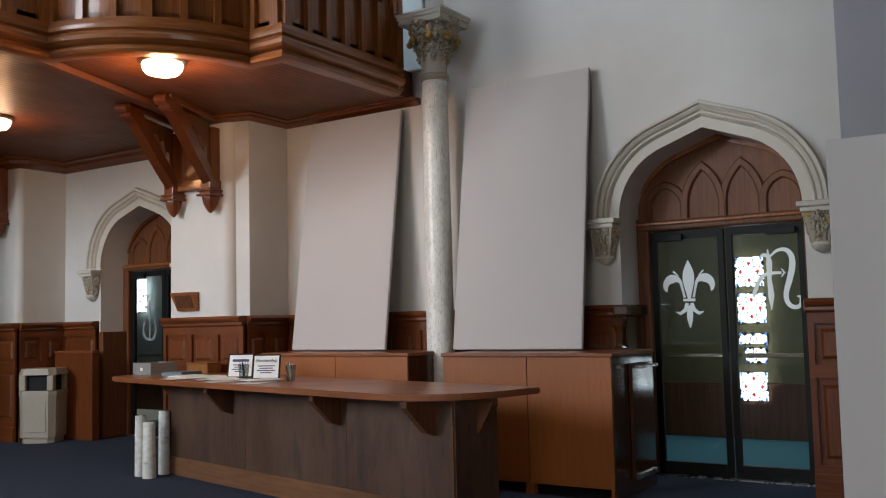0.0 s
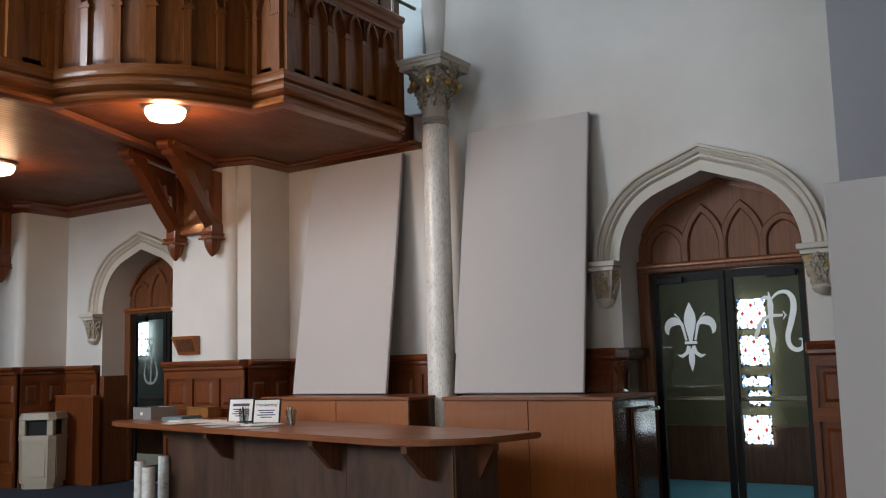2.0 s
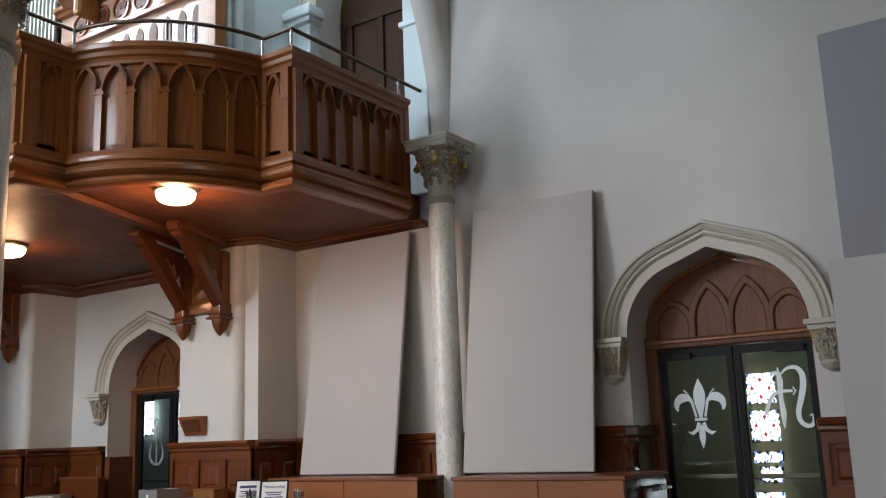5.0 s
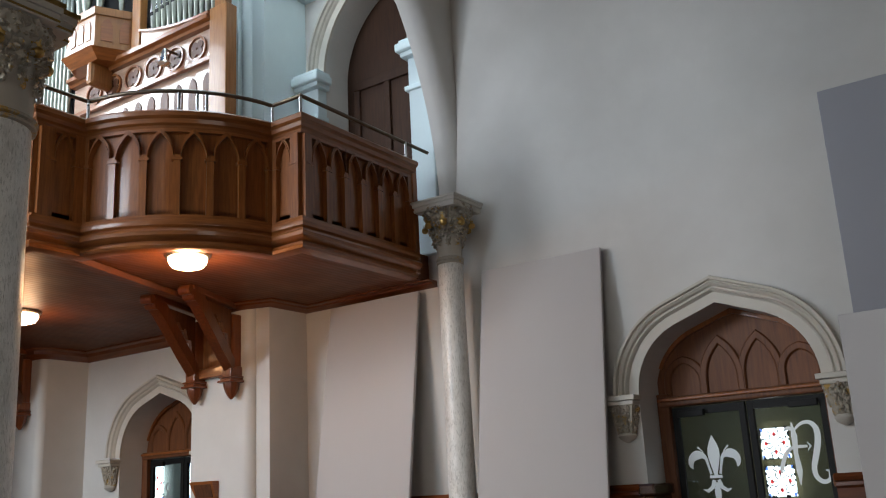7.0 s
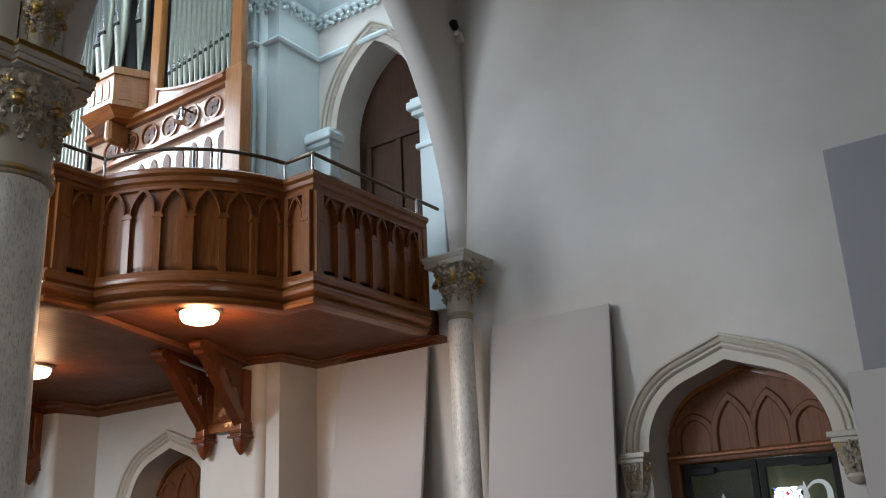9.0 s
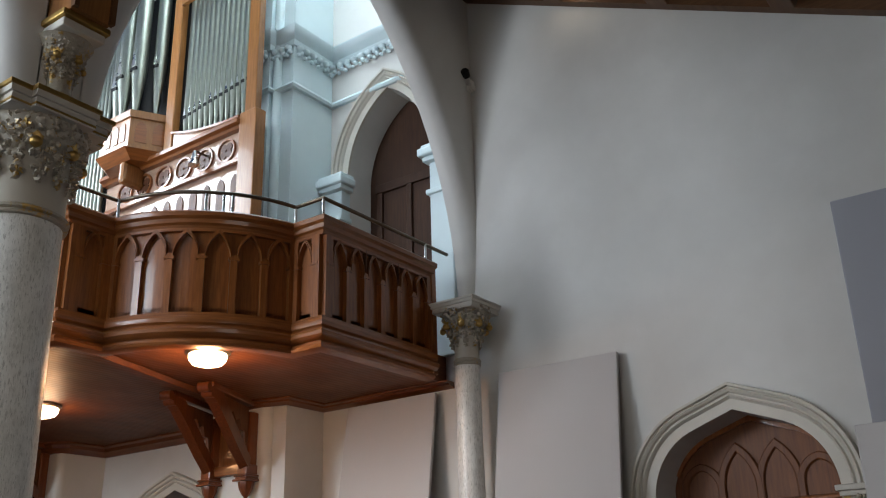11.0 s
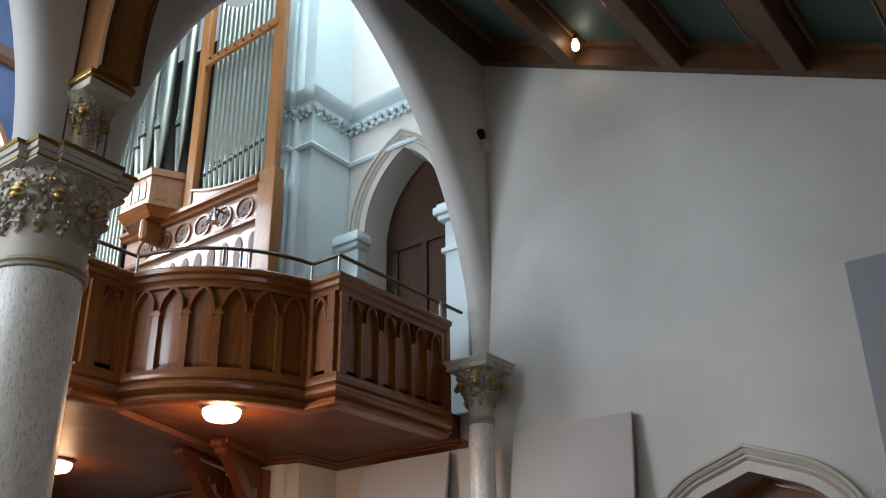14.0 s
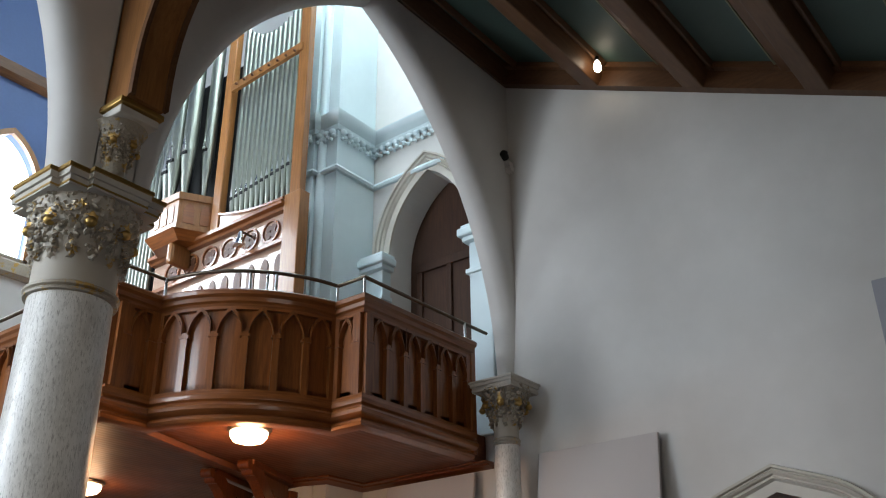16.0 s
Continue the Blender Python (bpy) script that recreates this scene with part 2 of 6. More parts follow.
TUMBLER = pane_glass("tumbler_glass", (0.8, 0.84, 0.84))
BOWL = glowing("lit_lamp_bowl", (1.0, 0.78, 0.52), 11.0)
FILAMENT = glowing("lit_bulb", (1.0, 0.84, 0.62), 14.0)
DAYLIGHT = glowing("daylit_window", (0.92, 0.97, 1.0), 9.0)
VESTLIGHT = glowing("backlit_white_glass", (0.92, 0.97, 1.0), 2.6)
REDLIGHT = glowing("backlit_red_glass", (0.65, 0.05, 0.05), 1.2)
BLUELIGHT = glowing("backlit_blue_glass", (0.10, 0.22, 0.75), 1.2)
LEAD = plain("lead_came", (0.03, 0.03, 0.035), 0.6)
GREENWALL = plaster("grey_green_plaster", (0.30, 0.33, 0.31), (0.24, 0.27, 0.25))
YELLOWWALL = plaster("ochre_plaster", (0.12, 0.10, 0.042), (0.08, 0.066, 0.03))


def bark(nt, b):
    n = cloud(nt, 9, 5, (1, 1, 1.6), 0.7)
    c = ramp(nt, n, [(0.33, (0.10, 0.09, 0.08)), (0.38, (0.44, 0.43, 0.40)), (0.60, (0.60, 0.59, 0.55))])
    nt.links.new(c, b.inputs["Base Color"])
    b.inputs["Roughness"].default_value = 0.75


CONE = material("pale_bark", bark)


# ---------- building blocks ----------
def world_of(ob):
    m = ob.matrix_parent_inverse @ ob.matrix_basis
    return world_of(ob.parent) @ m if ob.parent else ob.matrix_basis.copy()


def part(name, bm, mat, parent=None, label=""):
    bmesh.ops.recalc_face_normals(bm, faces=bm.faces)
    me = bpy.data.meshes.new(name)
    bm.to_mesh(me)
    bm.free()
    me.materials.append(mat)
    ob = new(name, me)
    if parent:
        ob.parent = parent
        ob.matrix_parent_inverse = world_of(parent).inverted()
    if label:
        tagged(ob, label)
    return ob


def smooth(ob, angle=40):
    me = ob.data
    me.polygons.foreach_set("use_smooth", [True] * len(me.polygons))
    me.set_sharp_from_angle(angle=math.radians(angle))
    return ob


def thing(name, at, label, category, group="", kind=""):
    ob = new(name)
    ob.empty_display_size = 0.1
    ob.matrix_basis = Matrix.Translation(at)
    return tagged(ob, label, category, group, kind)


def setting(ob, label, category):
    return tagged(ob, label, category, "", "structure")


def box(bm, x0, x1, y0, y1, z0, z1, bevel=0.0, m=None):
    made = bmesh.ops.create_cube(bm, size=1.0, matrix=(m or Matrix()) @ Matrix.Translation(((x0 + x1) / 2, (y0 + y1) / 2, (z0 + z1) / 2)) @ Matrix.Diagonal((x1 - x0, y1 - y0, z1 - z0, 1)))
    if bevel:
        edges = {e for vv in made["verts"] for e in vv.link_edges}
        bmesh.ops.bevel(bm, geom=list(edges), offset=bevel, segments=2, affect="EDGES", profile=0.5)
    return bm


def boxed(*a, **k):
    return box(bmesh.new(), *a, **k)


def lathe(bm, prof, at=(0, 0, 0), n=32, flute=0.0, count=0):
    rings = []
    for r, z in prof:
        ring = []
        for i in range(n):
            a = 2 * math.pi * i / n
            rr = r * (1 + flute * math.cos(count * a)) if count else r
            ring.append(bm.verts.new((at[0] + rr * math.cos(a), at[1] + rr * math.sin(a), at[2] + z)))
        rings.append(ring)
    for a, b in zip(rings, rings[1:]):
        for i in range(n):
            bm.faces.new((a[i], a[(i + 1) % n], b[(i + 1) % n], b[i]))
    for ring in (rings[0], rings[-1]):
        bm.faces.new(ring)
    return bm


def strip(bm, us, lo, hi, place):
    """A solid band over the stretch us, from lo(u) to hi(u), as thick as place(u, w, z) makes w = 0..1."""
    cols = [[bm.verts.new(place(u, w, z)) for w, z in ((0, lo(u)), (0, hi(u)), (1, hi(u)), (1, lo(u)))] for u in us]
    for a, b in zip(cols, cols[1:]):
        for i in range(4):
            j = (i + 1) % 4
            bm.faces.new((a[i], b[i], b[j], a[j]))
    bm.faces.new(cols[0])
    bm.faces.new(list(reversed(cols[-1])))
    return bm


def prism(bm, poly, place):
    """A flat outline poly of (u, z) made solid: place(u, w, z), w = 0..1."""
    a = [bm.verts.new(place(u, 0, z)) for u, z in poly]
    b = [bm.verts.new(place(u, 1, z)) for u, z in poly]
    bm.faces.new(a)
    bm.faces.new(list(reversed(b)))
    for i in range(len(poly)):
        j = (i + 1) % len(poly)
        bm.faces.new((a[i], b[i], b[j], a[j]))
    return bm


def sweep(bm, pts, prof, up=(0, 0, 1), closed=False):
    """Carries the outline prof of (out, up) along pts; out is to the right of the way."""
    pts, up = [Vector(p) for p in pts], Vector(up)
    rings, n = [], len(pts)
    for i, p in enumerate(pts):
        before = (p - pts[i - 1]).normalized() if (i or closed) else None
        after = (pts[(i + 1) % n] - p).normalized() if (i < n - 1 or closed) else None
        before, after = before or after, after or before
        s0, s1 = before.cross(up).normalized(), after.cross(up).normalized()
        side = (s0 + s1).normalized()
        side /= max(0.35, side.dot(s0))
        rings.append([bm.verts.new(p + side * o + up * h) for o, h in prof])
    pairs = list(zip(rings, rings[1:])) + ([(rings[-1], rings[0])] if closed else [])
    k = len(prof)
    for a, b in pairs:
        for i in range(k):
            j = (i + 1) % k
            bm.faces.new((a[i], b[i], b[j], a[j]))
    if not closed:
        bm.faces.new(rings[0])
        bm.faces.new(list(reversed(rings[-1])))
    return bm


def span(a, b, n):
    return [a + (b - a) * i / n for i in range(n + 1)]


def pointed(c, half, spring, rise):
    """Height of a two-centred pointed arch at u."""
    r = (half * half + rise * rise) / (2 * half)

    def top(u):
        d = min(abs(u - c), half) - half + r
        return spring + math.sqrt(max(0.0, r * r - d * d))
    return top


def tudor(c, half, spring, rise):
    """Height of a shouldered pointed arch at u: a quarter round that runs out into a shallow slope."""
    r = 0.75 * half * (rise / (0.89 * half)) ** 0.5
    th = math.radians(70)
    x0, z0 = half - r + r * math.cos(th), rise - (half - r + r * math.cos(th)) / math.tan(th)

    def top(u):
        d = min(abs(u - c), half)
        if d < x0:
            return spring + z0 + (x0 - d) / math.tan(th)
        return spring + z0 * math.sqrt(max(0.0, 1 - ((d - half + r) / r) ** 2)) / math.sin(th)
    return top


def arc_us(c, half, n=14):
    """Stations across an arch, closer together at the springing."""
    out = [c + half * s * (1 - (1 - i / n) ** 2.2) for s in (-1,) for i in range(n, -1, -1)]
    return out + [2 * c - u for u in reversed(out[:-1])]


# ---------- the large structure ----------
XF = -4.90
W, XA, XL = 7.606, -5.006, -11.13      # face of the long wall, face of the arcade wall, face of the end wall
FLOOR2, SOFF = 3.92, 3.62              # loft floor, soffit under it


def roof(x):
    return 8.455 - 0.478 * (x + 5.006)


setting(part("floor", boxed(-12.9, 4.4, -10.4, 8.05, -0.12, 0.0), CARPET), "dark blue carpeted church floor", "floor")
setting(part("vestibule_floor", boxed(-11.6, 4.4, 8.05, 12.6, -0.12, 0.0), TEALCARPET), "teal carpet of the vestibule behind the doors", "floor")

DOOR_C, SIDE_C, UP_C = -2.41, -9.60, -6.12
d_top = tudor(DOOR_C, 0.77, 2.25, 0.71)
s_top = tudor(SIDE_C, 0.77, 2.18, 0.76)
u_top = pointed(UP_C, 0.63, 6.42, 1.05)


def north(u, w, z):
    return (u, W + 0.62 * w, z)


def north_thin(u, w, z):
    return (u, W + 0.45 * w, z)


bm = bmesh.new()
strip(bm, [-11.6, SIDE_C - 0.77], lambda u: 0, lambda u: 12.5, north_thin)
strip(bm, arc_us(SIDE_C, 0.77), s_top, lambda u: 12.5, north_thin)
strip(bm, [SIDE_C + 0.77, UP_C - 0.63], lambda u: 0, lambda u: 12.5, north)
strip(bm, [UP_C - 0.63, UP_C + 0.63], lambda u: 0, lambda u: FLOOR2, north)
strip(bm, arc_us(UP_C, 0.63), u_top, lambda u: 12.5, north)
strip(bm, [UP_C + 0.63, XA], lambda u: 0, lambda u: 12.5, north)
strip(bm, [XA, DOOR_C - 0.77], lambda u: 0, lambda u: 9.0, north)
strip(bm, arc_us(DOOR_C, 0.77), d_top, lambda u: 9.0, north)
strip(bm, [DOOR_C + 0.77, 4.4], lambda u: 0, lambda u: 9.0, north)
setting(part("wall_north", bm, WALL), "white plastered wall with pointed door openings", "wall")

# end wall with the loft window
l_top, l_top2 = pointed(4.65, 0.52, 7.75, 0.85), pointed(3.45, 0.52, 7.75, 0.85)


def west(u, w, z):
    return (XL - 0.45 * w, u, z)


bm = bmesh.new()
strip(bm, [-10.4, 3.9], lambda u: 0, lambda u: 6.75, west)
strip(bm, [3.9, 8.2], lambda u: FLOOR2, lambda u: 6.75, west)
setting(part("wall_west", bm, WALL), "white plastered end wall", "wall")
bm = bmesh.new()
strip(bm, [-10.4, 2.93], lambda u: 6.75, lambda u: 13.5, west)
strip(bm, arc_us(3.45, 0.52), l_top2, lambda u: 13.5, west)
strip(bm, [3.97, 4.13], lambda u: 6.75, lambda u: 13.5, west)
strip(bm, arc_us(4.65, 0.52), l_top, lambda u: 13.5, west)
strip(bm, [5.17, 8.2], lambda u: 6.75, lambda u: 13.5, west)
setting(part("wall_west_upper", bm, BLUE), "blue painted upper end wall with a pointed window", "wall")
bm = boxed(-12.9, -12.6, 3.6, 8.2, 0, FLOOR2 + 0.1)
box(bm, -12.6, XL - 0.45, 3.6, 3.9, 0, FLOOR2 + 0.1)
setting(part("wall_west_recess", bm, WALL), "white plastered wall of the recess under the loft", "wall")
bm = boxed(-12.6, XL - 0.10, 6.92, W + 0.02, 0, SOFF + 0.25)
box(bm, XL - 0.11, XL, 7.00, W + 0.02, 0, SOFF + 0.25)
lathe(bm, [(0.09, 0), (0.09, SOFF + 0.25)], (XL - 0.09, 7.01, 0), 24)
setting(smooth(part("end_pier", bm, WALL), 30), "white plastered pier with a rounded shaft at its edge", "pier")

# arcade wall with its pointed arches
ARCHES = [(5.30, 2.26), (0.08, 2.26), (-5.14, 2.26)]


def arcade(u, w, z):
    return (XF - 0.24 * w, u, z)


ROUND = [(0.0, 1.0), (0.004, 0.62), (0.03, 0.36), (0.075, 0.16), (0.13, 0.05), (0.20, 0.0)]


def rounded_arch(bm, c, a, spring, rise):
    """Wall over an arch whose front edge is rounded off: d out from the opening, w back from the face."""
    r = (a * a + rise * rise) / (2 * a)
    th = math.acos((r - a) / r)
    pts = [((c - a + r) - r * math.cos(k), spring + r * math.sin(k), -math.cos(k), math.sin(k)) for k in span(0, th, 20)]
    pts += [(2 * c - y, z, -ny, nz) for y, z, ny, nz in reversed(pts[:-1])]
    cols = []
    for y, z, ny, nz in pts:
        col = [bm.verts.new(arcade(y, 1, 12.5))] + [bm.verts.new(arcade(y + ny * d, w, z + nz * d)) for d, w in ROUND]
        cols.append(col + [bm.verts.new(arcade(y + ny * ROUND[-1][0], 0, 12.5))])
    for p, q in zip(cols, cols[1:]):
        for i in range(len(p) - 1):
            bm.faces.new((p[i], q[i], q[i + 1], p[i + 1]))


for c, a in ARCHES:
    bm = bmesh.new()
    rounded_arch(bm, c, a, 4.30, 3.70)
    setting(smooth(part("wall_arcade", bm, WALL), 30), "white plastered arcade wall over a tall pointed arch", "wall")
for y0, y1, z0 in ((2.34, 3.04, 4.30), (-2.88, -2.18, 4.30), (-10.4, -7.40, 4.30)):
    bm = strip(bmesh.new(), [y0 + 0.19, y1 - 0.19], lambda u, z0=z0: z0, lambda u: 12.5, arcade)
    setting(part("arcade_pier", bm, WALL), "white plastered pier between the arcade arches", "wall")
    bm = strip(bmesh.new(), [y0 + 0.003, y1 - 0.003], lambda u, z0=z0: z0, lambda u: 12.5, lambda u, w, z: arcade(u, 0.62 + 0.38 * w, z))
    setting(part("arcade_pier_back", bm, WALL), "white plastered back of the arcade pier", "wall")

setting(part("wall_south", boxed(-11.6, 4.4, -10.4, -10.0, 0, 13.5), WALL), "plain white wall behind", "wall")
# East wall is out of view; its dark brown lessens bounced light.
setting(part("wall_east", boxed(4.0, 4.4, -10.0, W, 0, 8.0), OAK_DULL), "unseen side wall, brown to cut the bounced light", "wall")

# aisle ceiling: boards that fall away from the arcade, with beams along it
bm = bmesh.new()
prism(bm, [(XA, roof(XA) + 0.02), (4.4, roof(4.4) + 0.02), (4.4, roof(4.4) + 0.2), (XA, roof(XA) + 0.2)], lambda u, w, z: (u, -10.2 + w * (W + 10.2), z))
setting(part("ceiling", bm, GREEN), "dark green boarded sloping ceiling", "ceiling")
setting(part("ceiling_nave", boxed(-11.6, XF - 0.2, -10.4, 8.2, 12.5, 12.8), BLUE), "blue painted high ceiling", "ceiling")
slope = math.atan(0.478)


def along_roof(x, y0, y1, w, d, name, mat, label):
    m = pose(x, 0, roof(x), 0, math.degrees(slope), 0)
    return tagged(part(name, boxed(-w / 2, w / 2, y0, y1, -d, 0.04, bevel=0.015, m=m), mat), label, "beam", "beams under the sloping ceiling", "structure")


for i in range(8):
    x = -4.77 + 1.157 * i
    if i == 0:
        x = XA + 0.13
    along_roof(x, -10.0, W - 0.03, 0.24 if i else 0.26, 0.225, "ceiling_beam", BEAM, "brown wooden beam under the green ceiling")
for i in range(7):
    for k, w in ((0.135, 0.05), (0.80, 0.26)):
        along_roof(-4.77 + 1.157 * (i + k), -10.0, W - 0.12, w, 0.05, "panel_border", BEAM, "brown moulded border of a green ceiling panel")
    along_roof(-4.77 + 1.157 * (i + 0.672), -10.0, W - 0.22, 0.016, 0.030, "ceiling_bead", BEAD, "thin pale bead on the green ceiling boards")
bm = bmesh.new()
prism(bm, [(XA + 0.2, roof(XA + 0.2) - 0.045), (4.0, roof(4.0) - 0.045), (4.0, roof(4.0) + 0.03), (XA + 0.2, roof(XA + 0.2) + 0.03)], lambda u, w, z: (u, W - 0.21 + w * 0.088, z))
setting(part("panel_border", bm, BEAM), "brown moulded border where the ceiling panels end", "trim")
bm = bmesh.new()
prism(bm, [(XA + 0.02, roof(XA + 0.02) - 0.25), (4.0, roof(4.0) - 0.25), (4.0, roof(4.0) + 0.05), (XA + 0.02, roof(XA + 0.02) + 0.05)], lambda u, w, z: (u, W - 0.12 + w * 0.118, z))
setting(part("wall_plate", bm, BEAM), "brown wooden wall plate below the ceiling", "trim")
setting(part("wall_band", sweep(bmesh.new(), [(XL, -10.0, 6.5), (XL, 6.0, 6.5)], [(0, 0), (0.05, 0.0), (0.09, 0.05), (0.09, 0.20), (0.05, 0.24), (0, 0.24)]), CARVED), "carved gilded band below the blue wall", "trim")
setting(part("wall_band", sweep(bmesh.new(), [(XL, -10.0, 9.36), (XL, 6.0, 9.36)], [(0, 0), (0.06, 0.0), (0.14, 0.05), (0.16, 0.20), (0.10, 0.24), (0, 0.24)]), BEAM), "brown moulded cornice on the blue wall", "trim")
# Skylight is unseen, added as a source for the chamber's light from above.
ob = thing("skylight", (-6.7, 5.6, 12.5), "unseen skylight added over the organ chamber for light from above", "skylight", "", "structure")
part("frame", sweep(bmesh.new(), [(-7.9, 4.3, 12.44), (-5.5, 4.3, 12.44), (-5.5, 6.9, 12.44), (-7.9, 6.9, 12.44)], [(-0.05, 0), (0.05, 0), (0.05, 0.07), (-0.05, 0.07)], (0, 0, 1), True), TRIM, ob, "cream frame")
part("pane", boxed(-7.85, -5.55, 4.35, 6.85, 12.47, 12.49), DAYLIGHT, ob, "glowing pane of the added skylight")
# piers: one under the loft, one above it in the organ chamber
PX0, PX1, PY = -8.20, -7.09, 6.92
pier = boxed(PX0, PX1 - 0.30, PY, W + 0.02, 0, SOFF + 0.25)
box(pier, PX1 - 0.31, PX1, PY + 0.10, W + 0.02, 0, SOFF + 0.25)
lathe(pier, [(0.10, 0), (0.10, SOFF + 0.25)], (PX1 - 0.30, PY + 0.10, 0), 24)
setting(smooth(part("pier", pier, WALL), 30), "white plastered pier with a rounded shaft at its edge", "pier")
up = boxed(-7.98, -7.36, 6.80, W + 0.02, FLOOR2, 12.5)
box(up, -7.40, -7.04, 6.90, W + 0.02, FLOOR2, 12.5)
lathe(up, [(0.07, FLOOR2), (0.07, 12.5)], (-7.30, 6.90, 0), 20)
setting(smooth(part("chamber_pier", up, COOL), 30), "pale pier in the organ chamber, tinted for its cyan light", "pier")


def mould(name, pts, prof, mat, label, category="trim"):
    return setting(smooth(part(name, sweep(bmesh.new(), pts, prof), mat), 35), label, category)


STRING = [(0, 0), (0.05, 0.0), (0.07, 0.03), (0.05, 0.07), (0.0, 0.10)]
CORNICE = [(0, 0), (0.03, 0.0), (0.05, 0.06), (0.12, 0.10), (0.16, 0.14), (0.17, 0.19), (0.0, 0.19)]
chamber_path = [(-7.98, W, 0), (-7.98, 6.80, 0), (-7.36, 6.80, 0), (-7.36, 6.90, 0), (-7.04, 6.90, 0), (-7.04, W, 0), (XF - 0.26, W, 0)]
mould("chamber_string", [(x, y, 7.47) for x, y, z in chamber_path], STRING, COOL, "pale moulded string course in the organ chamber")
mould("chamber_cornice", [(x, y, 8.08) for x, y, z in chamber_path], CORNICE, COOL, "pale moulded cornice in the organ chamber")
festoon = bmesh.new()
for (x0, y0, _), (x1, y1, _) in zip(chamber_path[1:], chamber_path[2:]):
    a, b = Vector((x0, y0)), Vector((x1, y1))
    d = b - a
    out = Vector((d.y, -d.x)).normalized()
    n = max(2, round(d.length / 0.115))
    for i in range(n):
        p = a + d * ((i + 0.5) / n) + out * 0.045
        for rr, dz, du in ((0.052, 8.05, 0), (0.036, 7.985, 0.03), (0.030, 7.945, -0.02)):
            q = p + d.normalized() * du
            bmesh.ops.create_icosphere(festoon, subdivisions=1, radius=rr, matrix=Matrix.Translation((q.x, q.y, dz)))
setting(smooth(part("festoon_band", festoon, COOL), 60), "pale carved leaf band below the cornice", "trim")

# arch mouldings round the doors
def arch_path(c, half, top, y, n=14):
    return [(u, y, top(u)) for u in arc_us(c, half, n)]


HOOD = [(-0.005, 0.0), (-0.005, -0.012), (0.10, -0.016), (0.108, -0.035), (0.125, -0.05), (0.14, -0.03), (0.155, -0.03), (0.165, -0.058), (0.19, -0.075), (0.205, -0.055), (0.212, -0.055), (0.22, -0.085), (0.245, -0.09), (0.255, -0.06), (0.255, 0.02), (-0.005, 0.02)]


def hood(name, c, half, spring, top, label, scale=1.0, low=None, mat=TRIM):
    path = arch_path(c, half, top, W)
    if low is not None:
        path = [(c - half, W, low)] + path + [(c + half, W, low)]
    prof = [(o * scale, h) for o, h in HOOD]
    ob = part(name, sweep(bmesh.new(), path, prof, (0, 1, 0)), mat)
    return setting(smooth(ob, 28), label, "trim")


hood("arch_moulding", DOOR_C, 0.77, 2.25, d_top, "cream moulded pointed arch over the glazed doors", 0.82)
hood("arch_moulding", SIDE_C, 0.77, 2.18, s_top, "cream moulded pointed arch over the side doors", 0.82)
hood("arch_moulding", UP_C, 0.63, 6.42, pointed(UP_C, 0.63, 6.42, 1.05), "grey-cream moulded pointed arch over the loft door", 0.85)
for sx, off, out in ((-1, 0.75, 0.15), (1, 0.80, 0.06)):
    x = UP_C + sx * off
    bm = boxed(x - 0.15, x + 0.15, W - out, W + 0.01, FLOOR2, 6.20, bevel=0.015)
    box(bm, x - 0.20, x + 0.20, W - out - 0.07, W + 0.01, 6.20, 6.26, bevel=0.012)
    box(bm, x - 0.24, x + 0.24, W - out - 0.12, W + 0.01, 6.26, 6.36, bevel=0.02)
    box(bm, x - 0.21, x + 0.21, W - out - 0.08, W + 0.01, 6.36, 6.41, bevel=0.012)
    box(bm, x - 0.18, x + 0.18, W - out - 0.04, W + 0.01, 5.80, 5.86, bevel=0.012)
    setting(part("door_pilaster", bm, COOL), "pale pilaster with a moulded cap beside the loft door", "pilaster")


# ---------- carved work ----------
def vine_leaf(bm, m, size, cup, rnd):
    """A small five-lobed leaf with a raised middle vein and crumpled rim."""
    rim = []
    for i in range(10):
        a = 2 * math.pi * i / 10
        k = size * (1.0 if i % 2 == 0 else 0.66) * rnd.uniform(0.75, 1.15)
        rim.append(bm.verts.new(m @ Vector((cup * (0.2 if i % 2 else -0.9) * rnd.uniform(0.5, 1.2), k * math.sin(a), k * math.cos(a) * 1.15))))
    mid = bm.verts.new(m @ Vector((cup, 0, 0)))
    for i in range(10):
        bm.faces.new((mid, rim[i], rim[(i + 1) % 10]))


